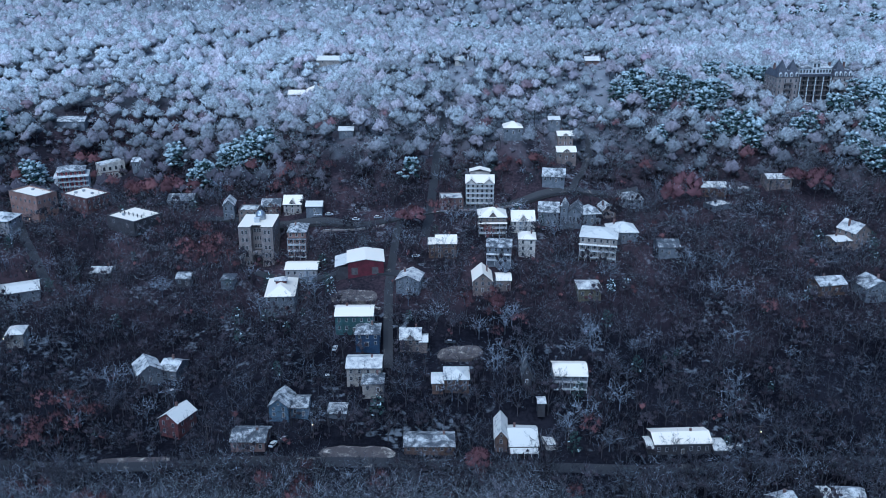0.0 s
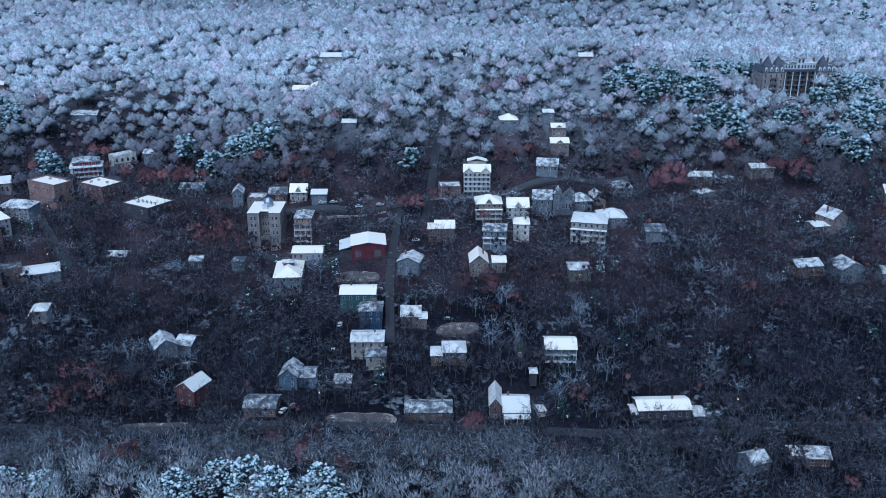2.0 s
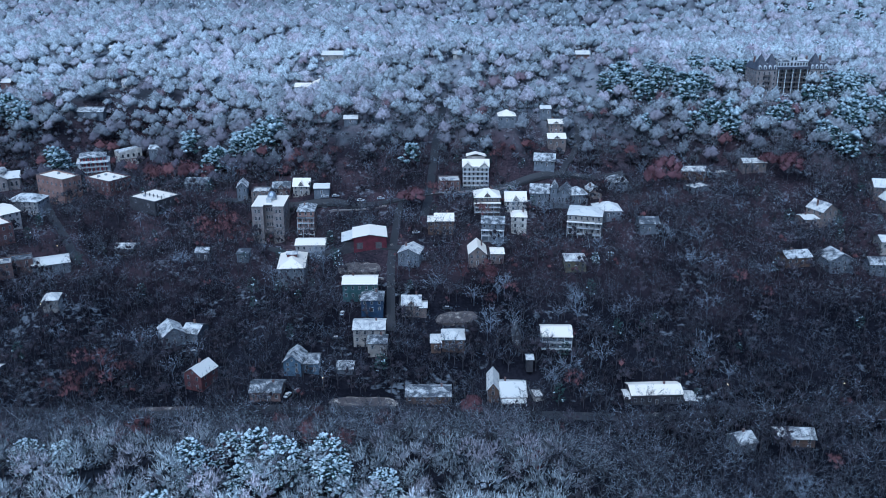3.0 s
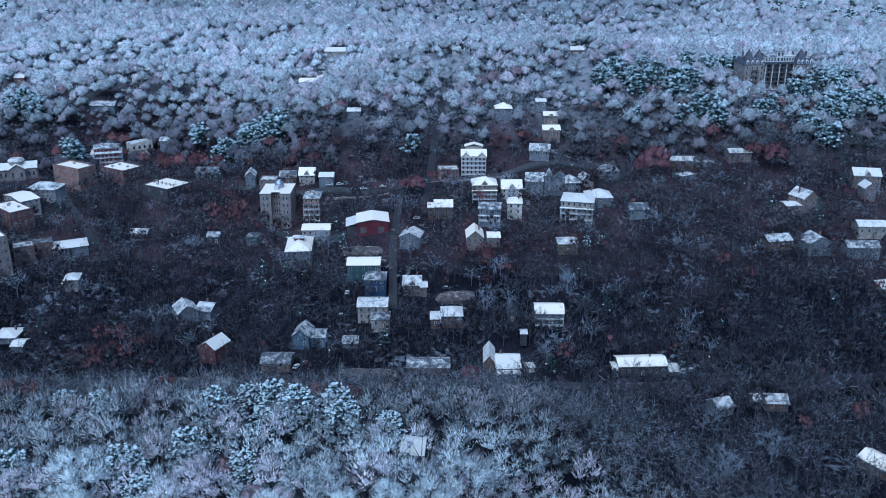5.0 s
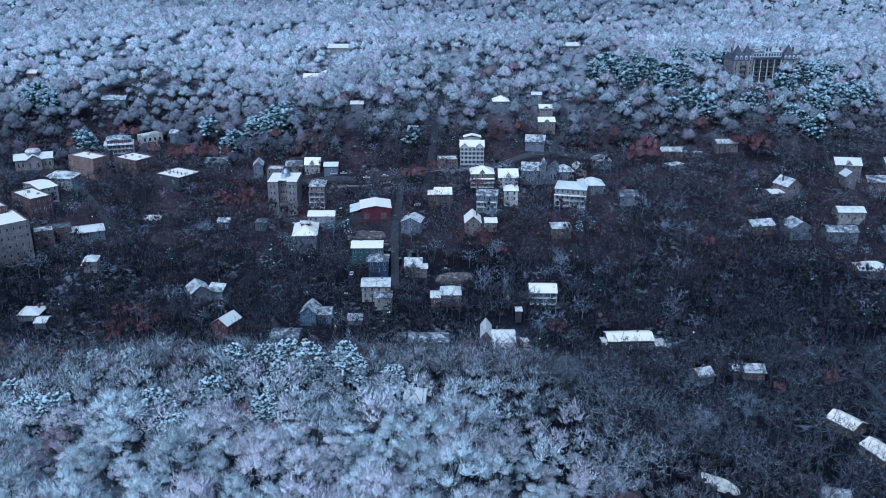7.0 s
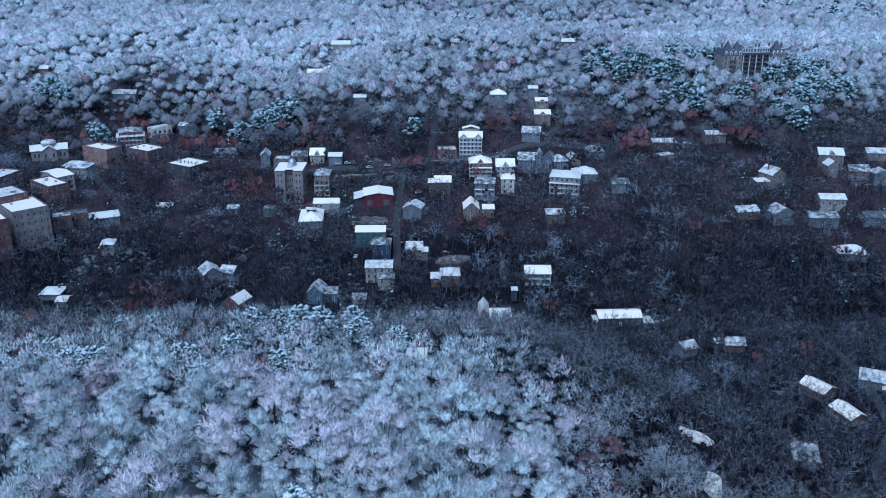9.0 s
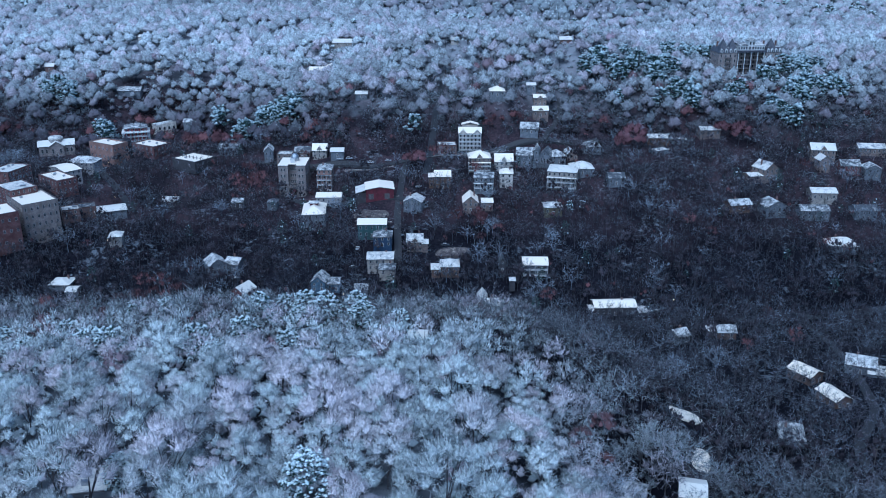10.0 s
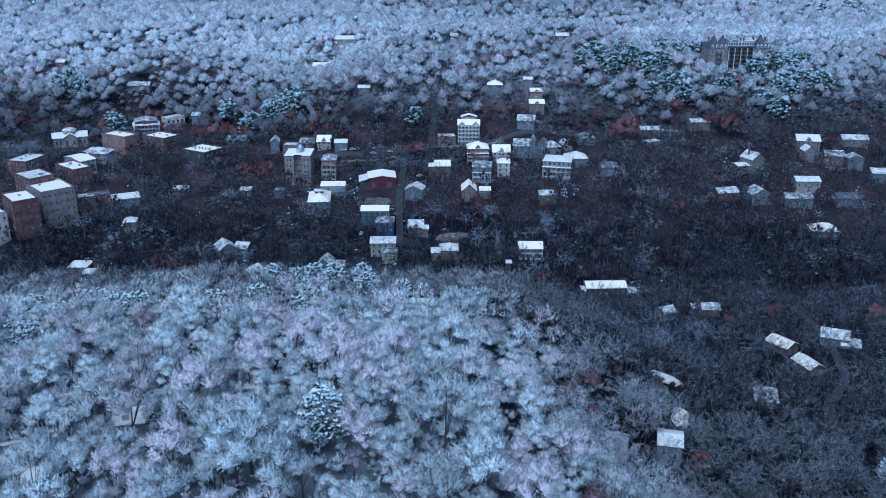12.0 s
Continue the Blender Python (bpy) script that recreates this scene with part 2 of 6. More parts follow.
def part(name, bm, mats, parent, label=""):
    mats = mats if isinstance(mats, tuple) else (mats,)
    ob = new(name, bm if isinstance(bm, bpy.types.Mesh) else mesh_of(name, bm, *mats))
    ob.parent = parent
    return tagged(ob, label)


def thing(name, m, label, category, group=""):
    ob = new(name)
    ob.matrix_world = m
    ob.empty_display_size = 0.5
    return tagged(ob, label, category, group)


shared = {}


def window_mesh(w, h, trim):
    key = ("frame", w, h, trim.name)
    if key not in shared:
        bm = bmesh.new()
        t = 0.13
        box(bm, -w / 2 - t, -w / 2, -0.09, 0.02, -t, h + t)
        box(bm, w / 2, w / 2 + t, -0.09, 0.02, -t, h + t)
        box(bm, -w / 2, w / 2, -0.09, 0.02, h, h + t)
        box(bm, -w / 2 - 0.05, w / 2 + 0.05, -0.16, 0.02, -t, 0)
        box(bm, -w / 2, w / 2, -0.06, 0.02, h / 2 - 0.04, h / 2 + 0.04)
        shared[key] = mesh_of("window_frame", bm, trim)
        bm = bmesh.new()
        box(bm, -w / 2, w / 2, -0.03, 0.01, 0, h)
        shared[("pane", w, h, trim.name)] = mesh_of("pane", bm, PANE)
    return shared[key], shared[("pane", w, h, trim.name)]


def window(parent, x, y, z, turn=0, w=0.95, h=1.5, trim=None):
    frame_me, pane_me = window_mesh(w, h, trim or WINDOW_TRIM)
    ob = part("window", frame_me, (), parent)
    ob.matrix_basis = pose(x, y, z, 0, 0, turn)
    part("pane", pane_me, (), ob)


def door(parent, x, y, z, turn=0):
    if "door" not in shared:
        bm = bmesh.new()
        box(bm, -0.6, 0.6, -0.05, 0.02, 0, 2.3)
        box(bm, -0.45, 0.45, -0.09, -0.05, 0.1, 2.1, 1)
        shared["door"] = mesh_of("door", bm, TRIM, PORCH_DARK)
    part("door", shared["door"], (), parent).matrix_basis = pose(x, y, z, 0, 0, turn)


def gallery(parent, x0, x1, y, zs, deep, bays, top, trim=None):
    """A porch on the front: floors at the heights zs, posts, rails, and a top beam."""
    trim = trim or TRIM
    for z in zs:
        bm = bmesh.new()
        box(bm, x0, x1, y - deep, y - 0.02, z - 0.2, z)
        part("porch_floor", bm, trim, parent)
        bm = bmesh.new()
        box(bm, x0, x1, y - deep + 0.03, y - deep + 0.1, z + 0.85, z + 0.95)
        n = max(4, int((x1 - x0) / 0.5))
        for i in range(n):
            px = x0 + (x1 - x0) * (i + 0.5) / n
            box(bm, px - 0.05, px + 0.05, y - deep + 0.04, y - deep + 0.09, z, z + 0.85)
        part("porch_rail", bm, trim, parent)
    for i in range(bays + 1):
        px = x0 + 0.12 + (x1 - x0 - 0.24) * i / bays
        bm = bmesh.new()
        box(bm, px - 0.12, px + 0.12, y - deep, y - deep + 0.24, min(zs[0], 0) - 2.5, top)
        part("porch_post", bm, trim, parent)
    bm = bmesh.new()
    box(bm, x0, x1, y - deep - 0.02, y - deep + 0.22, top - 0.35, top - 0.01)
    part("porch_beam", bm, trim, parent)


PADS, BLOCKS, GLADES = [], [], []


def claim(x, y, z, w, d, yaw, margin=1.3):
    """Keeps the plot of a building level and free of trees."""
    c, s = math.cos(radians(yaw)), math.sin(radians(yaw))
    cx, cy = x - s * d / 2, y + c * d / 2
    PADS.append((cx, cy, z))
    BLOCKS.append((cx, cy, c, s, w / 2 + margin, d / 2 + margin))


def roof_mesh(kind, w, d, h, rise, o=0.5, t=0.28):
    bm = bmesh.new()
    if kind == "gable":
        k = rise / (d / 2)
        e = h - o * k + t
        slab(bm, [(-w / 2 - o, -o, e), (w / 2 + o, -o, e), (w / 2 + o, d / 2, h + rise + t), (-w / 2 - o, d / 2, h + rise + t)], t)
        slab(bm, [(w / 2 + o, d + o, e), (-w / 2 - o, d + o, e), (-w / 2 - o, d / 2, h + rise + t), (w / 2 + o, d / 2, h + rise + t)], t)
    elif kind == "front":
        k = rise / (w / 2)
        e = h - o * k + t
        slab(bm, [(-w / 2 - o, -o, e), (0, -o, h + rise + t), (0, d + o, h + rise + t), (-w / 2 - o, d + o, e)], t)
        slab(bm, [(w / 2 + o, -o, e), (w / 2 + o, d + o, e), (0, d + o, h + rise + t), (0, -o, h + rise + t)], t)
    elif kind == "hip":
        r = min(w, d) / 2
        if w >= d:
            a, b = (-w / 2 + r * 0.92, d / 2, h + rise + t), (w / 2 - r * 0.92, d / 2, h + rise + t)
        else:
            a, b = (0, r * 0.92, h + rise + t), (0, d - r * 0.92, h + rise + t)
        e = h + t - o * rise / r
        c = [(-w / 2 - o, -o, e), (w / 2 + o, -o, e), (w / 2 + o, d + o, e), (-w / 2 - o, d + o, e)]
        if w >= d:
            faces = ([c[0], c[1], b, a], [c[1], c[2], b], [c[2], c[3], a, b], [c[3], c[0], a])
        else:
            faces = ([c[0], c[1], a], [c[1], c[2], b, a], [c[2], c[3], b], [c[3], c[0], a, b])
        for f in faces:
            slab(bm, f, t)
    else:
        slab(bm, [(-w / 2 + 0.3, 0.3, h), (w / 2 - 0.3, 0.3, h), (w / 2 - 0.3, d - 0.3, h), (-w / 2 + 0.3, d - 0.3, h)], 0.3)
    return bm


def house(x, y, z, w, d, h, yaw, roof, rise, wall, name, label, cols=None, storeys=None, snow=None, porch=0, dormer=0, vent=0, wing=0, clear=0.7):
    """A building whose front stands at x, y, z and faces the valley; its depth runs uphill."""
    snow = snow or FULL
    if roof != "flat":
        # the given width is that of the eaves
        w -= 0.9
    ob = thing(name, pose(x, y, z, 0, 0, yaw), label, {"shed": "shed", "barn": "barn", "trailer": "trailer"}.get(name, "building"))
    claim(x, y, z, w, d, yaw, min(clear, 1.6))
    if clear >= 4:
        GLADES.append((x, y, w / 2 + 2.0, 52.0))
    rnd = random.Random(int(x * 7 + y * 13))
    bm = bmesh.new()
    if roof == "flat":
        p = max(0.3, rise)
        box(bm, -w / 2, w / 2, 0, d, -4, h - 0.3)
        for a in ((-w / 2, w / 2, 0, 0.3), (-w / 2, w / 2, d - 0.3, d), (-w / 2, -w / 2 + 0.3, 0.3, d - 0.3), (w / 2 - 0.3, w / 2, 0.3, d - 0.3)):
            box(bm, *a, h - 0.3, h + p)
    else:
        box(bm, -w / 2, w / 2, 0, d, -4, h)
        if roof == "front":
            prism(bm, [(-w / 2, h), (w / 2, h), (0, h + rise)], 0.0, d)
        elif roof == "gable":
            a = [bm.verts.new((sx * w / 2, yy, zz)) for sx in (-1, 1) for yy, zz in ((0, h), (d, h), (d / 2, h + rise))]
            bm.faces.new(a[:3])
            bm.faces.new(a[3:])
    part("wall", bm, wall, ob)
    top = part("roof", roof_mesh(roof, w, d, h, rise), (snow, FASCIA), ob, "snow-covered roof")
    if roof == "flat":
        bm = bmesh.new()
        p = max(0.3, rise)
        for a in ((-w / 2 - 0.08, w / 2 + 0.08, -0.1, 0.38), (-w / 2 - 0.08, w / 2 + 0.08, d - 0.38, d + 0.1), (-w / 2 - 0.08, -w / 2 + 0.38, 0.38, d - 0.38), (w / 2 - 0.38, w / 2 + 0.08, 0.38, d - 0.38)):
            box(bm, *a, h + p, h + p + 0.12)
        part("coping", bm, FASCIA, ob)
        for i in range(rnd.randint(1, 3) if w > 9 else 0):
            bm = bmesh.new()
            ux, uy = rnd.uniform(-w * 0.35, w * 0.35), rnd.uniform(d * 0.25, d * 0.75)
            box(bm, ux - 0.7, ux + 0.7, uy - 0.5, uy + 0.5, h, h + 0.9)
            box(bm, ux - 0.78, ux + 0.78, uy - 0.58, uy + 0.58, h + 0.9, h + 1.0)
            part("roof_vent", bm, METAL, top)
    elif w > 7 and rnd.random() < 0.6:
        bm = bmesh.new()
        cx, cy = rnd.choice((-1, 1)) * w * rnd.uniform(0.1, 0.3), d * rnd.uniform(0.5, 0.7)
        box(bm, cx - 0.4, cx + 0.4, cy - 0.4, cy + 0.4, h + rise * 0.3, h + rise + 1.1)
        box(bm, cx - 0.48, cx + 0.48, cy - 0.48, cy + 0.48, h + rise + 1.1, h + rise + 1.25)
        part("chimney", bm, BRICK, top)
    n = storeys or max(1, round(h / 3.1))
    cols = max(1, int(w / 2.9)) if cols is None else cols
    for s in range(n):
        wz = h * s / n + h / n * 0.34
        wh = min(1.6, h / n * 0.48)
        for i in range(cols):
            wx = w * ((i + 0.5) / cols - 0.5)
            if s == 0 and i == cols // 2 and h > 2.4:
                door(ob, wx, 0, 0.05)
            else:
                window(ob, wx, 0, wz, 0, 0.95, round(wh, 1))
        if cols:
            for i in range(max(1, int(d / 4))):
                wy = d * (i + 0.5) / max(1, int(d / 4))
                window(ob, w / 2, wy, wz, 90, 0.95, round(wh, 1))
                window(ob, -w / 2, wy, wz, -90, 0.95, round(wh, 1))
    if roof == "front" and rise > 2.4:
        window(ob, 0, 0, h + rise * 0.2, 0, 0.7, 0.9)
    if porch:
        step = h / max(porch, n)
        gallery(ob, -w / 2, w / 2, 0, [step * i + 0.15 for i in range(porch)], 1.8, max(3, int(w / 3)), step * porch)
        bm = bmesh.new()
        e = step * porch
        slab(bm, [(-w / 2 - 0.3, -2.2, e - 0.1), (w / 2 + 0.3, -2.2, e - 0.1), (w / 2 + 0.3, -0.52, e + 0.25), (-w / 2 - 0.3, -0.52, e + 0.25)], 0.15)
        part("porch_roof", bm, (snow, FASCIA), ob)
    for i in range(dormer):
        dx = w * ((i + 0.5) / dormer - 0.5) * 0.8
        dw, dz = min(3.2, w * 0.3), h + 0.1
        dy, dr = min(2.2, d * 0.25), max(1.0, rise * 0.75)
        bm = bmesh.new()
        prism(bm, [(dx - dw / 2, dz - 0.6), (dx + dw / 2, dz - 0.6), (dx + dw / 2, dz + 0.7), (dx, dz + dr), (dx - dw / 2, dz + 0.7)], -0.15, d / 2)
        gab = part("dormer", bm, wall, ob)
        bm = bmesh.new()
        for sg in (-1, 1):
            q = [(dx + sg * (dw / 2 + 0.35), -0.5, dz + 0.55), (dx, -0.5, dz + dr + 0.22), (dx, d / 2, dz + dr + 0.22), (dx + sg * (dw / 2 + 0.35), d / 2, dz + 0.55)]
            slab(bm, q if sg < 0 else q[::-1], 0.2)
        part("dormer_roof", bm, (snow, FASCIA), gab)
        window(ob, dx, -0.15, dz - 0.1, 0, 0.8, 0.8)
    if vent:
        bm = bmesh.new()
        box(bm, -2.6, 2.6, d / 2 - 2, d / 2 + 2, h + rise - 0.6, h + rise + 0.8)
        part("ridge_vent", bm, RED_BOARD, top)
        bm = bmesh.new()
        t = h + rise + 0.9
        slab(bm, [(-3.2, d / 2 - 2.6, t), (3.2, d / 2 - 2.6, t), (3.2, d / 2, t + 1.1), (-3.2, d / 2, t + 1.1)], 0.2)
        slab(bm, [(3.2, d / 2 + 2.6, t), (-3.2, d / 2 + 2.6, t), (-3.2, d / 2, t + 1.1), (3.2, d / 2, t + 1.1)], 0.2)
        part("vent_roof", bm, (FULL, FASCIA), top)
    if wing:
        bm = bmesh.new()
        slab(bm, [(-w / 2, -3.6, h - 1.0), (w / 2, -3.6, h - 1.0), (w / 2, -0.55, h - 0.35), (-w / 2, -0.55, h - 0.35)], 0.2)
        part("porch_roof", bm, (snow, FASCIA), ob)
        for i in range(5):
            px = -w / 2 + 0.2 + (w - 0.4) * i / 4
            bm = bmesh.new()
            box(bm, px - 0.1, px + 0.1, -3.5, -3.3, -3, h - 1.2)
            part("porch_post", bm, TRIM, ob)
    return ob


# ---- buildings of the town with a shape of their own ----
def barn():
    """A low front gable of ribbed red metal, with a lean-to along one side."""
    ob = thing("barn", pose(-32.4, 401, -8.6, 0, 0, 5), "wide red metal barn with a bright snowy low gable and lean-to", "barn")
    claim(-34.5, 401, -8.6, 24, 17, 5, 2.0)
    BLOCKS.append((-33, 394, 1.0, 0.0, 13, 9))
    w, d, h, rise = 17.4, 17.0, 6.3, 1.5
    bm = bmesh.new()
    box(bm, -w / 2, w / 2, 0, d, -4, h)
    prism(bm, [(-w / 2, h), (w / 2, h), (0, h + rise)], 0.0, d)
    part("wall", bm, BARN_RED, ob)
    part("roof", roof_mesh("front", w, d, h, rise, 0.6, 0.25), (BRIGHT, FASCIA), ob, "metal roof under bright snow")
    bm = bmesh.new()
    box(bm, -w / 2 - 6, -w / 2 - 0.01, 1.0, d - 1, -4, h - 2.4)
    lean = part("lean_to", bm, DARK_BOARD, ob, "dark boarded lean-to")
    bm = bmesh.new()
    slab(bm, [(-w / 2 - 6.5, 0.6, h - 2.2), (-w / 2 - 0.62, 0.6, h - 0.7), (-w / 2 - 0.62, d - 0.6, h - 0.7), (-w / 2 - 6.5, d - 0.6, h - 2.2)], 0.2)
    part("lean_to_roof", bm, (FULL, FASCIA), lean)
    bm = bmesh.new()
    for px in (-5.5, 4.5):
        box(bm, px - 1.6, px + 1.6, -0.08, -0.01, 0, 3.4)
        box(bm, px - 1.75, px + 1.75, -0.14, -0.01, 3.4, 3.6)
    part("sliding_doors", bm, FASCIA, ob)
    bm = bmesh.new()
    for k in range(17):
        px = -w / 2 + 0.5 + k * (w - 1) / 16
        box(bm, px - 0.05, px + 0.05, -0.06, -0.005, 0, h)
    part("wall_ribs", bm, BARN_RED, ob)


def gallery_inn():
    ob = thing("inn", pose(-225.6, 535.5, -5.0, 0, 0, 17), "red inn with two tiers of white galleries and dark hip roof", "building")
    claim(-225.6, 535.5, -5.0, 21, 15, 17, 2.5)
    BLOCKS.append((-222, 522, 1.0, 0.0, 12, 9))
    w, d, h = 16.0, 13.0, 13.2
    bm = bmesh.new()
    box(bm, -w / 2, w / 2, 0, d, -4, h)
    part("wall", bm, INN_RED, ob)
    part("roof", roof_mesh("hip", w, d, h, 2.3, 0.7), (PATCHY, FASCIA), ob, "dark hip roof with thin snow")
    gallery(ob, -w / 2 - 2, w / 2 + 2, 0, [3.6, 6.9], 2.3, 7, 10.2)
    bm = bmesh.new()
    slab(bm, [(-w / 2 - 2.4, -2.8, 10.2), (w / 2 + 2.4, -2.8, 10.2), (w / 2 + 2.4, -0.02, 10.9), (-w / 2 - 2.4, -0.02, 10.9)], 0.2)
    part("porch_roof", bm, (PATCHY, TRIM), ob)
    for sx in (-1, 1):
        for z in (3.6, 6.9):
            bm = bmesh.new()
            x0, x1 = sorted((sx * (w / 2 + 0.02), sx * (w / 2 + 2)))
            box(bm, x0, x1, 0, d, z - 0.2, z)
            part("side_floor", bm, TRIM, ob)
            bm = bmesh.new()
            px = sx * (w / 2 + 1.95)
            box(bm, px - 0.05, px + 0.05, 0, d, z + 0.85, z + 0.95)
            part("side_rail", bm, TRIM, ob)
        for k in range(1, 5):
            bm = bmesh.new()
            px, py = sx * (w / 2 + 1.88), d * k / 4 - 0.12
            box(bm, px - 0.12, px + 0.12, py - 0.12, py + 0.12, -3, 10.2)
            part("porch_post", bm, TRIM, ob)
        bm = bmesh.new()
        q = [(sx * (w / 2 + 2.4), 0.02, 10.2), (sx * (w / 2 + 2.4), d, 10.2), (sx * (w / 2 + 0.02), d, 10.9), (sx * (w / 2 + 0.02), 0.02, 10.9)]
        slab(bm, q if sx > 0 else q[::-1], 0.2)
        part("porch_roof", bm, (FULL, TRIM), ob)
    for z in (0.8, 4.2, 7.5, 11.0):
        for k in range(6):
            window(ob, -w / 2 + w * (k + 0.5) / 6, 0, z, 0, 0.95, 1.6, TRIM)
        for k in range(4):
            window(ob, w / 2, d * (k + 0.5) / 4, z, 90, 0.95, 1.6, TRIM)
            window(ob, -w / 2, d * (k + 0.5) / 4, z, -90, 0.95, 1.6, TRIM)


def white_hall():
    """A plain white hall with round-headed upper windows and a parapet that falls to one side."""
    ob = thing("hall", pose(-214.3, 577, -9.0, 0, 0, 34), "white hall with arched upper windows and a sloping parapet", "building")
    claim(-214.3, 577, -9.0, 16, 14, 34, 1.5)
    BLOCKS.append((-208, 560, 1.0, 0.0, 12, 15))
    w, d, h = 15.8, 13.0, 12.0
    bm = bmesh.new()
    box(bm, -w / 2, w / 2, 0, d, -4, h - 1.5)
    prism(bm, [(-w / 2, h - 1.5), (w / 2, h - 1.5), (w / 2, h + 1.0), (w / 2 - 4, h + 1.0), (-w / 2, h - 0.6)], 0.0, 0.4)
    part("wall", bm, WHITE_BOARD, ob)
    bm = bmesh.new()
    slab(bm, [(-w / 2, 0.42, h - 1.2), (w / 2, 0.42, h - 0.2), (w / 2, d, h - 0.2), (-w / 2, d, h - 1.2)], 0.3)
    part("roof", bm, (PATCHY, FASCIA), ob)
    bm = bmesh.new()
    box(bm, -w / 2 - 0.1, w / 2 + 0.1, -0.15, -0.005, 5.6, 6.1)
    part("string_course", bm, BRICK, ob)
    for k in range(4):
        px = -w / 2 + 2.2 + k * 3.8
        bm = bmesh.new()
        arc = [(px + 0.75 * math.cos(t), 9.0 + 0.75 * math.sin(t)) for t in (radians(a) for a in range(0, 181, 30))]
        prism(bm, [(px - 0.75, 7.2), (px + 0.75, 7.2)] + arc, -0.06, -0.005)
        part("arched_window", bm, PANE, ob)
        window(ob, px, 0, 2.0, 0, 1.5, 2.4)


def library():
    """Cross-gabled stone building with a low dome over the crossing."""
    ob = thing("library", pose(-270.5, 496, -3.7, 0, 0, 22), "stone library with cross-gabled snowy roof and low round dome", "building")
    claim(-270.5, 496, -3.7, 24, 16, 22, 1.2)
    BLOCKS.append((-266, 486, 1.0, 0.0, 14, 8))
    w, d, h = 24.0, 15.0, 7.2
    bm = bmesh.new()
    box(bm, -w / 2, w / 2, 2.5, d, -4, h)
    box(bm, -4.8, 4.8, 0, 2.49, -4, h)
    prism(bm, [(-4.8, h), (4.8, h), (0, h + 3.0)], 0.0, d / 2)
    a = [bm.verts.new((sx * w / 2, yy, zz)) for sx in (-1, 1) for yy, zz in ((2.5, h), (d, h), (d / 2 + 1.25, h + 3.0))]
    bm.faces.new(a[:3])
    bm.faces.new(a[3:])
    part("wall", bm, STONE, ob)
    part("roof", roof_mesh("gable", w, d - 2.5, h, 3.0, 0.7), (FULL, FASCIA), ob, "snowy gabled roof").matrix_basis = pose(0, 2.5, 0)
    part("front_roof", roof_mesh("front", 9.6, d / 2, h + 0.1, 3.1, 0.7), (FULL, FASCIA), ob)
    bm = bmesh.new()
    bmesh.ops.create_cone(bm, cap_ends=True, segments=24, radius1=4.7, radius2=4.7, depth=3.4, matrix=Matrix.Translation((0, d / 2 + 1.2, h + 2.9)))
    drum = part("drum", bm, STUCCO, ob, "pale drum with a band of windows")
    bm = bmesh.new()
    bmesh.ops.create_uvsphere(bm, u_segments=24, v_segments=10, radius=5.2, matrix=Matrix.Translation((0, d / 2 + 1.2, h + 4.4)) @ Matrix.Diagonal((1, 1, 0.36, 1)))
    part("dome", bm, FULL, drum, "low dome under snow")
    for k in range(12):
        t = radians(k * 30 - 90)
        window(ob, 4.7 * math.cos(t), d / 2 + 1.2 + 4.7 * math.sin(t), h + 3.1, k * 30, 1.0, 0.9)
    for px in (-9.8, -7.0, 7.0, 9.8):
        window(ob, px, 2.5, 2.2, 0, 1.2, 2.8)
    for px in (-2.6, 2.6):
        window(ob, px, 0, 2.2, 0, 1.2, 3.0)
    door(ob, 0, 0, 0.05)
    for y in (5.5, 8.8, 12.0):
        window(ob, w / 2, y, 2.2, 90, 1.2, 2.8)
        window(ob, -w / 2, y, 2.2, -90, 1.2, 2.8)


def deck_block():
    ob = house(-167.5, 451.3, 0.0, 22.0, 19.0, 4.0, -33, "flat", 0.4, DARK_BOARD, "shop", "low dark block with a flat snowy deck and parapet posts", cols=2, snow=BRIGHT)
    for k in range(6):
        for y in (7.4, 18.7):
            bm = bmesh.new()
            px = -8.6 + k * 3.44
            box(bm, px - 0.2, px + 0.2, y - 0.2, y + 0.2, 4.0, 5.9)
            part("deck_post", bm, FASCIA, ob)
    bm = bmesh.new()
    box(bm, -8.6, 8.6, 7.34, 7.46, 4.9, 5.05)
    part("deck_rail", bm, FASCIA, ob)


# ---- along the valley road ----
house(-103.1, 300.0, -36.4, 10.1, 11.0, 6.9, -25, "front", 3.0, RED_BOARD, "house", "red clapboard house with a snowy gable roof", cols=2, clear=1.0)
house(-69.4, 285.0, -33.9, 13.7, 11.0, 4.0, -3, "gable", 1.8, BRICK, "shop", "low shop with a snow-streaked metal roof, by the road", snow=PATCHY, clear=1.0)
house(-1.4, 285.0, -34.7, 19.7, 10.0, 2.3, 0, "gable", 1.4, BROWN_BOARD, "motel", "long low motel with a snow-covered roof", snow=PATCHY, clear=1.0)
house(26.1, 291.0, -39.4, 5.6, 15.0, 6.6, -3, "front", 3.0, BROWN_BOARD, "house", "brown house with a snowy front gable")
house(34.7, 289.0, -38.2, 11.7, 15.0, 3.1, 0, "gable", 3.2, BROWN_BOARD, "house", "brown roadside house with a snow-covered roof", snow=FULL, wing=1, clear=1.0)
house(45.8, 290.0, -38.4, 4.4, 18.0, 2.5, 12, "flat", 0.2, WHITE_BOARD, "trailer", "white box trailer with snow on its top", cols=0)
house(95.4, 288.0, -38.5, 22.7, 11.0, 4.6, 2, "gable", 1.8, DARK_BOARD, "motel", "long dark motel with a white snowy roof", clear=1.0, snow=BRIGHT)
house(83.2, 288.0, -38.2, 3.2, 8.0, 2.3, 0, "gable", 0.9, DARK_BOARD, "shed", "small dark shed beside the long motel", cols=0)
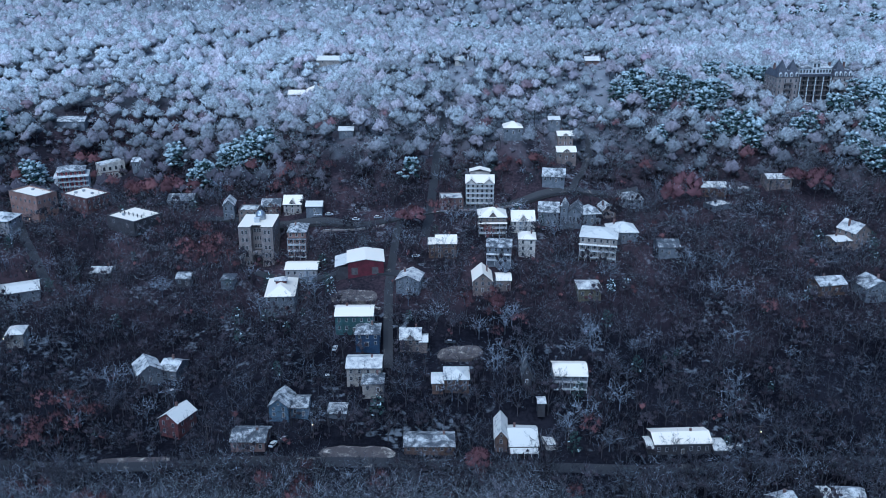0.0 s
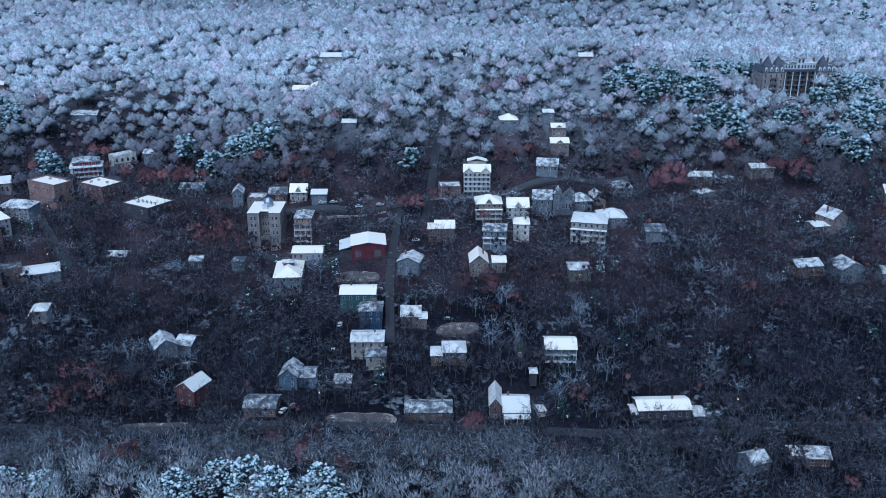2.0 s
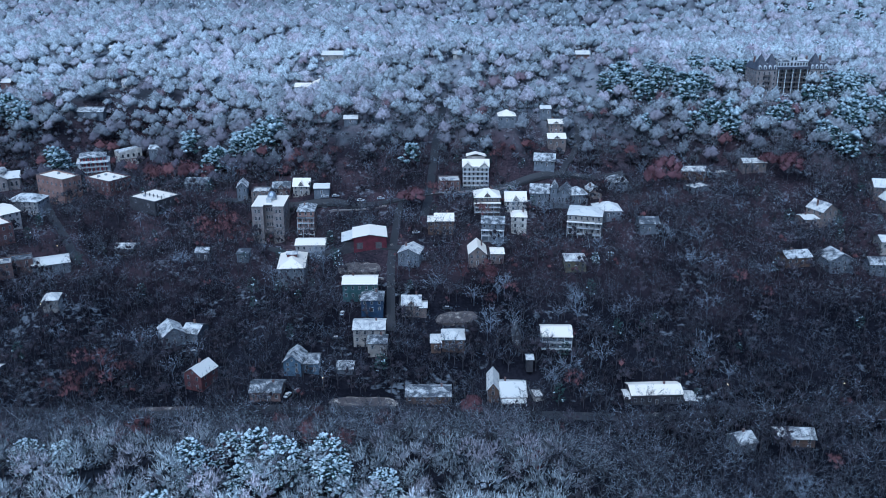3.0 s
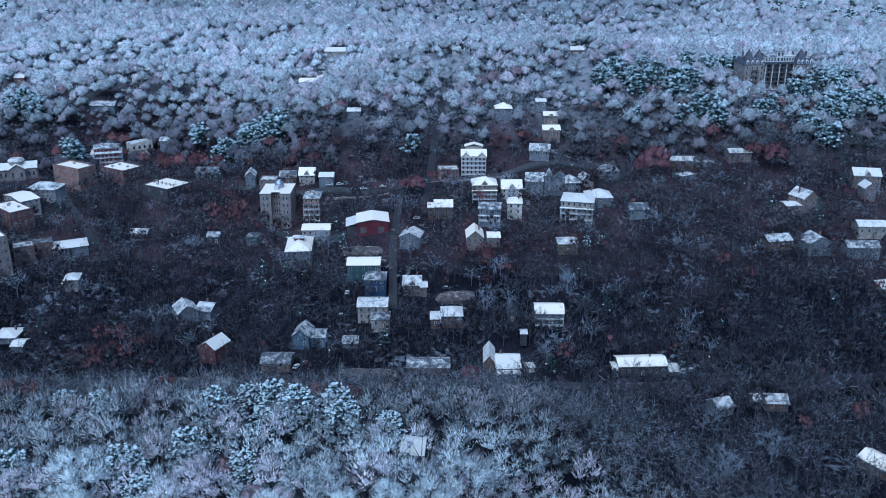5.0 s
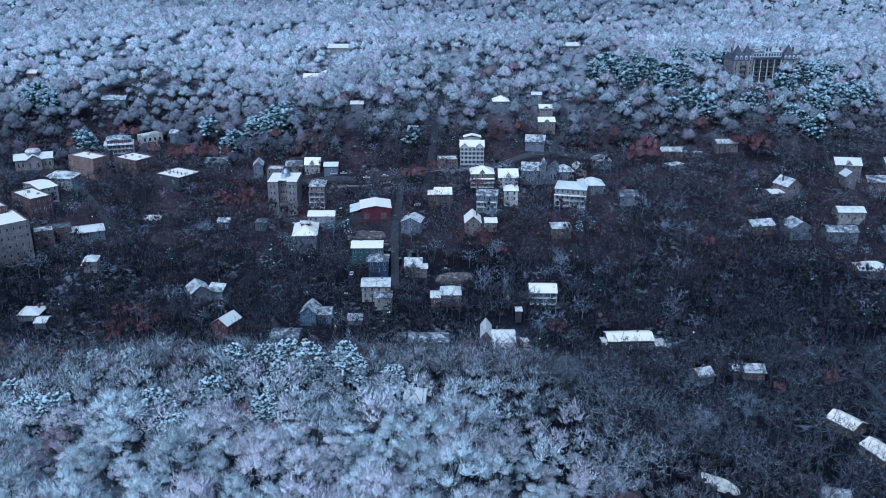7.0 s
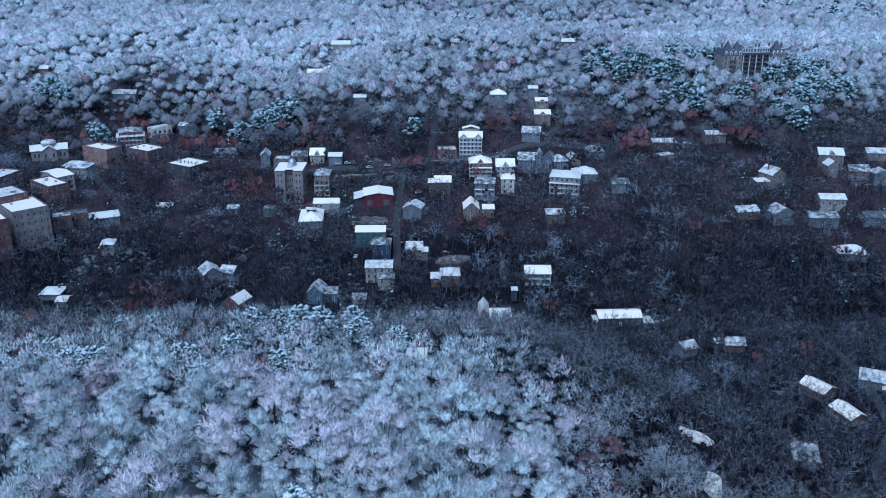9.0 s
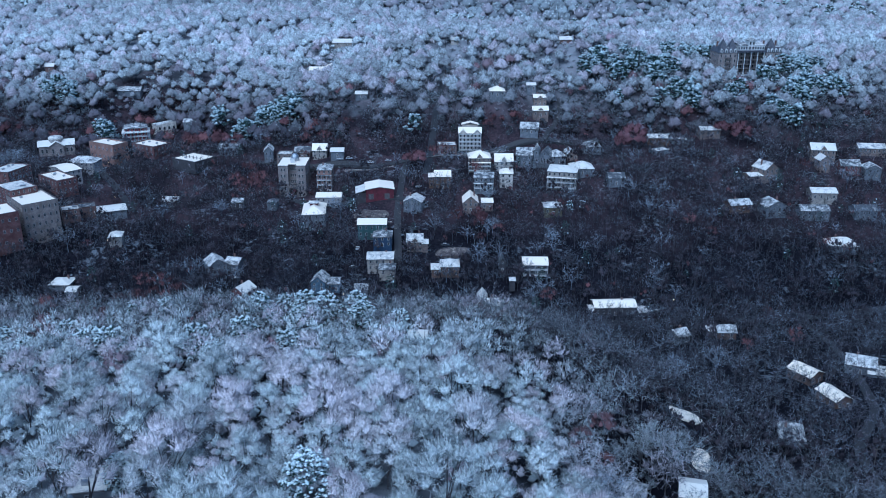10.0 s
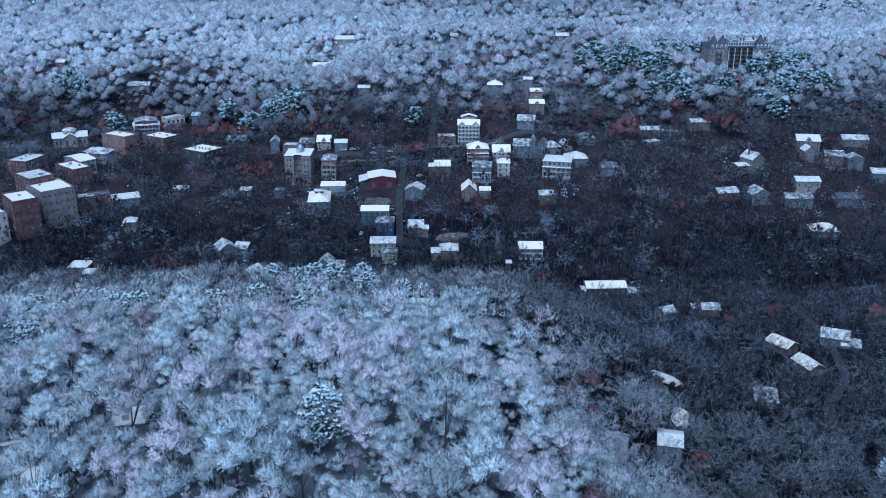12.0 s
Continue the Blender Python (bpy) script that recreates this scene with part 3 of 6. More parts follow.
house(109.6, 287.0, -38.2, 5.4, 8.0, 2.0, 0, "gable", 0.9, DARK_BOARD, "shed", "low dark shed with a snowy roof by the motel", cols=0)
house(117.0, 240.0, -32.6, 8.2, 8.0, 5.2, 20, "gable", 2.3, GREY_BOARD, "house", "grey house with a snowy gable roof in the trees", snow=PATCHY)
house(130.5, 243.0, -28.9, 3.7, 6.0, 2.7, 0, "gable", 0.9, DARK_BOARD, "shed", "small shed with a snowy roof", cols=0)
house(137.2, 240.0, -30.6, 9.4, 8.0, 5.0, -4, "gable", 2.1, BROWN_BOARD, "house", "brown house with a snowy roof in the trees", snow=PATCHY)
# ---- lower slope ----
house(-60.3, 302.0, -29.6, 8.6, 11.0, 4.8, -6, "front", 3.2, BLUE_BOARD, "house", "light blue cottage with a snow-patched gable roof", snow=PATCHY)
house(-52.6, 304.0, -30.3, 7.5, 10.0, 3.8, 0, "gable", 1.6, BLUE_BOARD, "house", "low blue cottage wing with a patchy snowy roof", snow=PATCHY, cols=2)
house(-38.1, 307.0, -33.5, 7.9, 8.0, 2.6, 0, "gable", 0.9, GREY_BOARD, "shed", "grey shed with thin snow on its roof", snow=PATCHY, cols=0)
house(-120.5, 336.0, -31.9, 10.9, 12.0, 4.4, 28, "front", 3.4, GREY_BOARD, "house", "grey house with broken snow on two gables", snow=PATCHY)
house(-114.5, 340.0, -33.1, 9.0, 11.0, 4.4, -14, "gable", 2.5, GREY_BOARD, "house", "grey wing of a gabled house", snow=PATCHY)
house(-28.6, 326.0, -30.9, 15.2, 12.0, 10.1, 0, "gable", 1.8, CREAM_BOARD, "house", "two-storey cream house with a snowy roof", clear=1.0)
house(-24.4, 317.0, -27.2, 9.4, 9.0, 3.9, 0, "hip", 1.4, CREAM_BOARD, "house", "low cream house with a snow-covered hip roof", snow=PATCHY)
house(9.9, 320.0, -28.4, 10.9, 11.0, 5.3, 0, "hip", 2.3, BROWN_BOARD, "house", "brown bungalow with a snowy hip roof")
house(2.0, 319.0, -27.7, 5.3, 9.0, 3.4, 0, "gable", 0.9, BROWN_BOARD, "shed", "low brown shed with a snowy flat roof", cols=1)
house(39.2, 325.0, -28.2, 4.5, 8.0, 4.3, 0, "front", 4.1, DARK_BOARD, "cabin", "narrow dark cabin with a steep snowy roof", cols=1, snow=PATCHY)
house(57.4, 325.0, -30.2, 14.6, 11.0, 6.7, -2, "gable", 1.8, GREY_BOARD, "house", "grey-blue two-storey house with a snowy roof and balcony", porch=2, clear=1.0, snow=BRIGHT)
house(42.8, 303.0, -26.7, 3.6, 5.0, 2.0, 0, "gable", 0.7, DARK_BOARD, "shed", "tiny shed with a snow-covered roof", cols=0)
house(-34.7, 355.0, -18.0, 17.4, 12.0, 7.7, 0, "gable", 1.8, GREEN_BOARD, "house", "dark green two-storey house with a snowy roof", clear=1.0, snow=BRIGHT)
house(-28.2, 345.0, -20.3, 11.2, 11.0, 6.0, 0, "hip", 2.1, NAVY_BOARD, "house", "navy blue house with a snowy hip roof", snow=PATCHY)
house(-9.7, 348.0, -24.7, 9.9, 11.0, 6.1, 0, "gable", 3.2, TAN_BOARD, "house", "tan two-storey house with a cross gable", dormer=1)
house(-3.8, 347.0, -22.6, 3.9, 8.0, 3.3, 0, "gable", 1.1, TAN_BOARD, "shed", "tan lean-to wing with a snowy roof", cols=0)
# ---- middle slope ----
house(-72.4, 385.0, -23.7, 14.5, 23.0, 10.3, 4, "hip", 3.4, GREY_BOARD, "lodge", "grey lodge with a broad snowy roof and raised ridge vent", vent=1, snow=BRIGHT)
house(-11.8, 386.0, -11.8, 12.0, 11.0, 5.8, -12, "front", 2.5, GREY_BOARD, "house", "grey house with a snowy gable roof")
house(24.0, 387.0, -12.7, 9.9, 14.0, 5.8, 0, "front", 3.9, TAN_BOARD, "house", "tan house with a bright snowy front gable", clear=1.0, snow=BRIGHT)
house(34.4, 390.0, -12.3, 7.6, 10.0, 4.4, 0, "gable", 1.4, TAN_BOARD, "house", "small tan house with a snowy roof", cols=2, snow=BRIGHT)
house(73.7, 378.0, -12.1, 11.4, 11.0, 4.6, 0, "hip", 1.8, OLIVE_BOARD, "house", "olive cottage with a snow-covered hip roof")
house(-99.4, 396.0, -12.9, 6.8, 8.0, 3.6, 0, "hip", 1.1, GREY_BOARD, "shed", "small grey shed with a thinly snowed roof", cols=1, snow=PATCHY)
house(-172.0, 425.0, -21.5, 11.2, 10.0, 4.6, 0, "gable", 1.8, GREY_BOARD, "house", "small grey house with a snowy roof")
house(-121.7, 400.0, -13.8, 7.7, 9.0, 3.6, 0, "gable", 1.6, DARK_BOARD, "house", "dark cottage with a patchy snowy roof", snow=PATCHY, cols=2)
house(-66.4, 415.0, -15.3, 16.8, 12.0, 3.7, 0, "gable", 1.6, STUCCO, "shop", "low pale shop with a snowy roof", snow=BRIGHT)
barn()
house(-71.6, 440.0, -13.6, 10.4, 14.0, 13.6, 0, "hip", 2.1, SAND_BRICK, "house", "tall sand-coloured house with stacked dark balconies", porch=3, snow=PATCHY)
# ---- upper street, west ----
house(-112.9, 468.0, -1.2, 6.9, 11.0, 7.4, 6, "front", 3.0, GREY_BOARD, "house", "grey timbered house with a rounded snowy gable", snow=PATCHY)
house(-101.0, 462.0, -1.0, 10.5, 11.0, 5.9, 0, "flat", 0.5, TAN_BOARD, "house", "tan house with a dormered snowy roof", dormer=2)
house(-90.3, 472.0, -0.2, 11.4, 11.0, 4.5, 0, "gable", 3.0, TAN_BOARD, "house", "tan cottage with a snowy cross gable", dormer=1, snow=PATCHY)
house(-78.2, 472.0, 0.9, 10.7, 11.0, 4.7, 0, "gable", 3.7, CREAM_BOARD, "house", "cream cottage with a bright snowy roof", dormer=1, snow=BRIGHT)
house(-65.3, 466.0, 2.8, 9.7, 9.0, 3.3, 0, "gable", 1.8, GREY_BOARD, "shed", "low grey garage with a snowy roof", cols=1)
# ---- upper street, east ----
house(-0.0, 416.0, -4.4, 4.3, 10.0, 5.8, 0, "gable", 1.1, BROWN_BOARD, "house", "low brown wing with a snowy roof", cols=1, snow=BRIGHT)
house(7.1, 416.0, -6.2, 11.1, 11.0, 7.9, 0, "gable", 2.8, BROWN_BOARD, "house", "brown house with a bright snowy roof", snow=BRIGHT)
house(32.8, 405.0, -2.8, 12.8, 11.0, 6.5, -6, "gable", 2.5, GREY_BOARD, "house", "grey house with a white porch and patchy snow", porch=1, snow=PATCHY)
house(48.3, 420.0, -7.6, 9.2, 11.0, 10.1, -4, "hip", 1.8, WHITE_BOARD, "house", "tall white three-storey house with a snowy roof", storeys=3, cols=2, snow=BRIGHT)
house(83.4, 415.0, -5.6, 19.3, 18.0, 10.3, -14, "hip", 2.1, CREAM_BOARD, "inn", "two-storey cream inn with verandas and snowy roof", porch=2)
house(98.5, 425.0, 0.5, 15.4, 14.0, 3.7, 0, "hip", 3.4, GREY_BOARD, "house", "grey house with a snowy pyramid roof")
house(32.0, 440.0, -0.7, 15.5, 14.0, 8.5, 0, "hip", 3.4, TAN_BOARD, "house", "two-storey house with a bright hip roof and verandas", porch=2, dormer=1, snow=BRIGHT)
house(48.8, 445.0, -1.8, 13.0, 12.0, 5.8, 0, "gable", 4.1, WHITE_BOARD, "house", "white cottage with a snowy cross gable", dormer=1, snow=BRIGHT)
house(11.2, 466.0, 4.4, 12.5, 12.0, 5.6, 4, "flat", 0.5, BRICK, "shop", "low brick shop with a flat snowy roof")
house(63.0, 452.0, -0.4, 11.7, 14.0, 7.1, -8, "gable", 3.7, GREY_BOARD, "house", "grey church hall with a patchy snowy roof", snow=PATCHY)
house(86.0, 448.0, 2.1, 10.7, 12.0, 4.8, 8, "hip", 3.0, GREY_BOARD, "house", "grey house with a patchy snowy roof", snow=PATCHY)
house(96.6, 455.0, 3.0, 8.1, 10.0, 3.9, 10, "front", 2.5, TAN_BOARD, "house", "small tan house with a dark gable", snow=PATCHY, cols=2)
house(112.6, 472.0, 2.8, 13.4, 12.0, 4.7, 0, "hip", 3.0, GREY_BOARD, "house", "grey house under a snowy hip roof", snow=PATCHY)
house(116.8, 405.0, -0.9, 11.2, 11.0, 4.2, 0, "gable", 2.3, GREY_BOARD, "house", "grey house with a faint snowy roof", snow=PATCHY)
# ---- hillside ----
house(68.8, 480.0, 15.6, 13.3, 11.0, 3.3, -10, "gable", 3.4, GREY_BOARD, "house", "grey house with a steep snowy roof", snow=PATCHY)
house(79.9, 507.0, 21.9, 12.1, 11.0, 4.5, 0, "gable", 2.3, TAN_BOARD, "house", "tan house with a snowy gabled roof", dormer=1, snow=BRIGHT)
house(80.8, 520.0, 27.4, 10.2, 11.0, 5.9, 0, "gable", 1.8, TAN_BOARD, "house", "tall tan house with a snowy roof and attic window", dormer=1, snow=BRIGHT)
house(48.6, 515.0, 35.5, 11.8, 11.0, 3.8, 0, "hip", 3.0, GREY_BOARD, "house", "grey house with a bright snowy hip roof", clear=4, snow=BRIGHT)
house(75.0, 530.0, 37.7, 7.6, 9.0, 3.2, 0, "gable", 1.4, GREY_BOARD, "house", "small grey house with a snowy roof", clear=4)
house(162.9, 486.0, 6.1, 16.0, 11.0, 4.4, 0, "gable", 1.8, BROWN_BOARD, "motel", "two-level brown motel with a snowy roof")
house(179.6, 490.0, 5.6, 12.9, 10.0, 2.4, 0, "flat", 0.4, GREY_BOARD, "motel", "long low wing with a flat snowy roof", cols=2)
house(195.4, 474.0, 15.1, 14.7, 11.0, 3.6, 0, "gable", 1.6, TAN_BOARD, "motel", "tan motel block with a snowy roof")
house(160.8, 461.0, 5.4, 13.0, 9.0, 2.0, 30, "flat", 0.3, GREY_BOARD, "shed", "low garage with a snowy flat roof", cols=0)
house(223.6, 428.0, -3.8, 12.2, 12.0, 6.5, 24, "front", 4.1, TAN_BOARD, "house", "tan house with a steep snowy gable")
house(213.4, 426.0, -6.5, 10.7, 10.0, 5.0, 10, "gable", 1.1, TAN_BOARD, "house", "low tan wing with a snowy roof", cols=1)
# ---- far hillside ----
house(-105.0, 696.0, 25.0, 17.5, 12.0, 2.6, 0, "gable", 2.6, TAN_BOARD, "house", "distant house with a broad snowy roof", cols=2, clear=4, snow=BRIGHT)
house(-93.7, 707.0, 24.7, 15.0, 16.0, 3.6, 0, "hip", 3.2, CREAM_BOARD, "house", "distant cream house with a snowy hip roof", cols=2, clear=4, snow=BRIGHT)
house(-89.0, 769.0, 41.3, 20.2, 13.0, 2.9, 0, "gable", 3.0, CREAM_BOARD, "house", "distant house with a snowy roof on the ridge", cols=2, clear=4)
house(-52.4, 530.0, 31.8, 9.7, 10.0, 2.8, 0, "gable", 1.6, GREY_BOARD, "house", "small grey house among frosted trees", cols=1, clear=4)
house(-351.0, 765.0, 8.0, 15.0, 13.0, 3.6, 0, "gable", 2.8, TEAL_BOARD, "house", "teal house with a snowy roof", cols=2, clear=4)
house(-258.0, 625.0, 18.4, 20.0, 12.0, 2.8, 0, "gable", 2.6, GREY_BOARD, "house", "grey house with a patchy snowy roof", snow=PATCHY, cols=2, clear=4)
house(-243.0, 669.0, 33.0, 8.5, 9.0, 3.2, 0, "gable", 2.0, WHITE_BOARD, "house", "small white house among frosted trees", cols=1, clear=4)
house(-184.0, 912.0, 29.6, 10.0, 11.0, 4.4, 0, "gable", 2.2, WHITE_BOARD, "house", "white house on the far ridge", cols=1, clear=4)
house(-311.0, 838.0, 38.5, 6.4, 10.0, 3.8, 0, "gable", 2.0, WHITE_BOARD, "house", "white cottage on the far hill", cols=1, clear=4)
house(20.5, 648.0, 58.8, 7.4, 10.0, 2.0, 0, "gable", 1.8, WHITE_BOARD, "house", "white cottage behind the frosted ridge", cols=1, clear=4)
house(114.0, 628.0, 60.6, 10.8, 11.0, 2.4, 0, "gable", 2.1, BRICK, "house", "brick house behind the frosted ridge", cols=1, clear=4)
house(-193.0, 566.0, 2.5, 10.0, 10.0, 3.8, 0, "gable", 2.1, GREY_BOARD, "house", "grey house with a snowy roof", snow=PATCHY, cols=2, clear=4)
house(-145.8, 490.0, -2.2, 15.3, 12.0, 4.8, 0, "gable", 2.3, GREY_BOARD, "house", "long grey house with a patchy snowy roof", snow=PATCHY)
house(-358.0, 680.0, 11.7, 17.0, 12.0, 4.0, 0, "gable", 2.6, GREY_BOARD, "house", "grey house with a broad snowy roof", cols=2, clear=4)
house(-360.0, 713.0, 25.0, 9.0, 11.0, 4.2, 0, "gable", 2.3, BRICK, "house", "brick house on the hillside", cols=1, clear=4)
# ---- town blocks, west ----
house(-222.5, 490.4, -11.0, 13.4, 25.5, 17.0, 58, "flat", 0.8, SAND_BRICK, "hotel", "tall sand-brick block with a flat snowy roof", storeys=3, snow=BRIGHT)
gallery_inn()
house(-192.3, 489.4, -1.5, 16.2, 22.7, 7.0, 57, "flat", 0.6, RED_BRICK, "shop", "low red brick shop with a flat snowy roof", snow=BRIGHT)
white_hall()
deck_block()
library()
house(-227.2, 403.8, -4.0, 12.9, 24.6, 8.0, 48, "flat", 0.6, RED_BRICK, "shop", "red brick corner block with a snowy roof", storeys=2, snow=BRIGHT)
house(-231.0, 424.0, -4.0, 12.0, 22.0, 8.4, 48, "gable", 1.4, STUCCO, "shop", "pale block with a broad low snowy roof", cols=3, snow=BRIGHT)
house(-241.5, 461.0, -5.0, 20.0, 14.0, 5.0, -5, "hip", 3.2, STUCCO, "house", "pale stuccoed house with a grey roof", snow=PATCHY)
house(-258.0, 409.2, -1.0, 21.2, 15.5, 10.5, 75, "flat", 0.5, RED_BRICK, "shop", "brick block with a stepped snowy roof")
house(-241.1, 374.9, -4.0, 15.9, 21.9, 10.2, 47, "flat", 0.5, RED_BRICK, "shop", "red brick building with roof vents in the snow")
house(-224.9, 357.5, -21.3, 20.0, 27.7, 24.0, 41, "flat", 0.8, STONE, "hotel", "four-storey stone hotel with a flat snowy roof", storeys=5, snow=BRIGHT)
house(-235.4, 336.6, -16.5, 14.0, 23.0, 19.0, 39, "flat", 0.8, RED_BRICK, "hotel", "red brick block with a flat snowy roof", storeys=3, snow=BRIGHT)
house(-249.7, 330.8, -20.0, 10.1, 26.4, 16.0, 47, "flat", 0.8, WHITE_BOARD, "hotel", "pale block with tall windows", storeys=3)
house(-215.5, 375.0, -12.9, 10.1, 10.0, 5.9, 25, "flat", 0.4, BRICK, "shop", "low brick shop with a snowy roof", cols=2)
house(-209.9, 384.0, -14.2, 11.4, 10.0, 6.0, 25, "flat", 0.4, BRICK, "shop", "small brick shop with a snow-patched roof", cols=2, snow=PATCHY)
house(-196.2, 387.5, -17.0, 18.8, 14.0, 5.2, 24, "gable", 1.2, GREY_BOARD, "shop", "low grey hall with a snowy metal roof", cols=3)
house(-180.0, 345.0, -18.2, 7.7, 9.0, 4.6, 10, "hip", 1.6, CREAM_BOARD, "house", "small cream house with a hip roof", cols=1)
house(-201.0, 312.0, -32.3, 11.4, 11.0, 2.8, 0, "hip", 1.8, GREY_BOARD, "house", "grey house with a snow-covered roof", cols=2)
house(-192.2, 305.0, -32.3, 6.3, 8.0, 1.7, 0, "gable", 1.1, GREY_BOARD, "shed", "small shed with a snowy roof", cols=0)
# ---- east houses ----
house(264.0, 446.0, 4.6, 16.5, 13.0, 6.4, -10, "gable", 3.4, TAN_BOARD, "house", "tan house with two snowy gables", dormer=1)
house(259.8, 432.0, 0.9, 7.8, 9.0, 6.4, 0, "front", 3.0, TAN_BOARD, "house", "small tan house with a steep snowy gable", cols=1)
house(277.5, 432.0, -2.4, 13.4, 11.0, 6.0, -6, "gable", 3.0, RED_BOARD, "house", "red house with a snow-dusted roof", snow=PATCHY)
house(300.0, 452.0, 7.2, 18.5, 12.0, 3.3, -8, "gable", 2.3, TAN_BOARD, "house", "tan house with a snowy roof")
house(289.2, 425.0, -2.2, 10.9, 10.0, 5.6, -8, "front", 2.3, GREY_BOARD, "house", "grey house with a dusted gable", snow=PATCHY, cols=2)
house(304.0, 412.0, -9.0, 17.3, 12.0, 5.5, -8, "gable", 2.3, GREY_BOARD, "house", "grey house with a snowy roof")
house(244.0, 392.0, -7.8, 16.2, 11.0, 4.6, -4, "gable", 2.1, CREAM_BOARD, "house", "pale house with a row of windows", cols=4)
house(232.6, 376.0, -15.0, 18.0, 11.0, 5.3, -4, "gable", 2.3, GREY_BOARD, "house", "grey house with a faintly snowed roof", snow=PATCHY)
house(267.0, 382.0, -17.0, 14.2, 11.0, 5.3, 0, "gable", 2.3, GREY_BOARD, "house", "two-storey grey house with a snowy roof", snow=PATCHY)
house(238.0, 345.0, -24.8, 16.6, 12.0, 3.7, -6, "hip", 3.4, GREY_BOARD, "house", "grey house with a broad snowy roof")
house(188.7, 380.0, -10.8, 14.6, 11.0, 3.8, 10, "gable", 2.3, BROWN_BOARD, "house", "brown house with thin snow on its roof", snow=PATCHY)
house(208.9, 376.0, -12.7, 14.5, 12.0, 5.6, 8, "front", 3.4, GREY_BOARD, "house", "grey house with a thinly snowed gable", snow=PATCHY)
# ---- near slope, east ----
house(155.3, 185.0, -22.5, 9.4, 10.8, 3.8, 32, "front", 1.9, BROWN_BOARD, "cabin", "brown cabin with a bright snowy roof", clear=1.6, snow=BRIGHT)
house(157.2, 164.4, -22.2, 8.4, 11.0, 3.7, 18, "front", 1.9, BROWN_BOARD, "cabin", "brown cabin with a snow-covered gable roof", clear=1.6, snow=BRIGHT)
house(176.4, 192.0, -22.3, 12.3, 11.0, 3.9, -24, "gable", 2.3, GREY_BOARD, "house", "grey house with a patchy snowy roof", snow=PATCHY, clear=1.6)
house(182.0, 188.0, -22.6, 8.4, 9.0, 2.2, -20, "gable", 1.6, GREY_BOARD, "shed", "grey shed with a snowy roof", cols=1)
house(124.3, 132.0, -18.2, 8.8, 11.0, 3.4, -16, "hip", 2.3, GREY_BOARD, "house", "grey house with thin snow on its roof", snow=PATCHY, clear=0.2)
house(53.9, 72.0, -0.7, 7.1, 9.0, 4.8, -24, "gable", 1.8, BROWN_BOARD, "cabin", "small brown cabin with thin snow on its roof", snow=PATCHY, clear=1.6)
house(71.7, 74.0, -1.0, 7.8, 9.0, 4.4, -14, "gable", 1.6, GREY_BOARD, "cabin", "small grey cabin with a snowy roof", clear=1.6)
# ---- hilltop ----
house(-4.8, 126.0, 23.2, 6.3, 8.0, 3.3, -6, "gable", 1.6, GREY_BOARD, "cabin", "small cabin with a snowy roof on the hilltop", cols=1, clear=1.6)
house(-70.7, 24.0, 39.9, 9.5, 10.0, 1.8, 10, "flat", 0.3, GREY_BOARD, "house", "low house under a flat snowy roof in the wood", cols=1, clear=1.6)
house(-88.7, 2.0, 42.6, 8.8, 10.0, 3.3, 18, "gable", 1.6, GREY_BOARD, "house", "grey house with a snowy roof in the frosted wood", cols=2, clear=0.4, snow=PATCHY)
house(-82.0, 0.0, 41.2, 4.7, 6.0, 2.5, 20, "gable", 0.9, DARK_BOARD, "shed", "small dark shed with a snowy roof in the wood", cols=0)


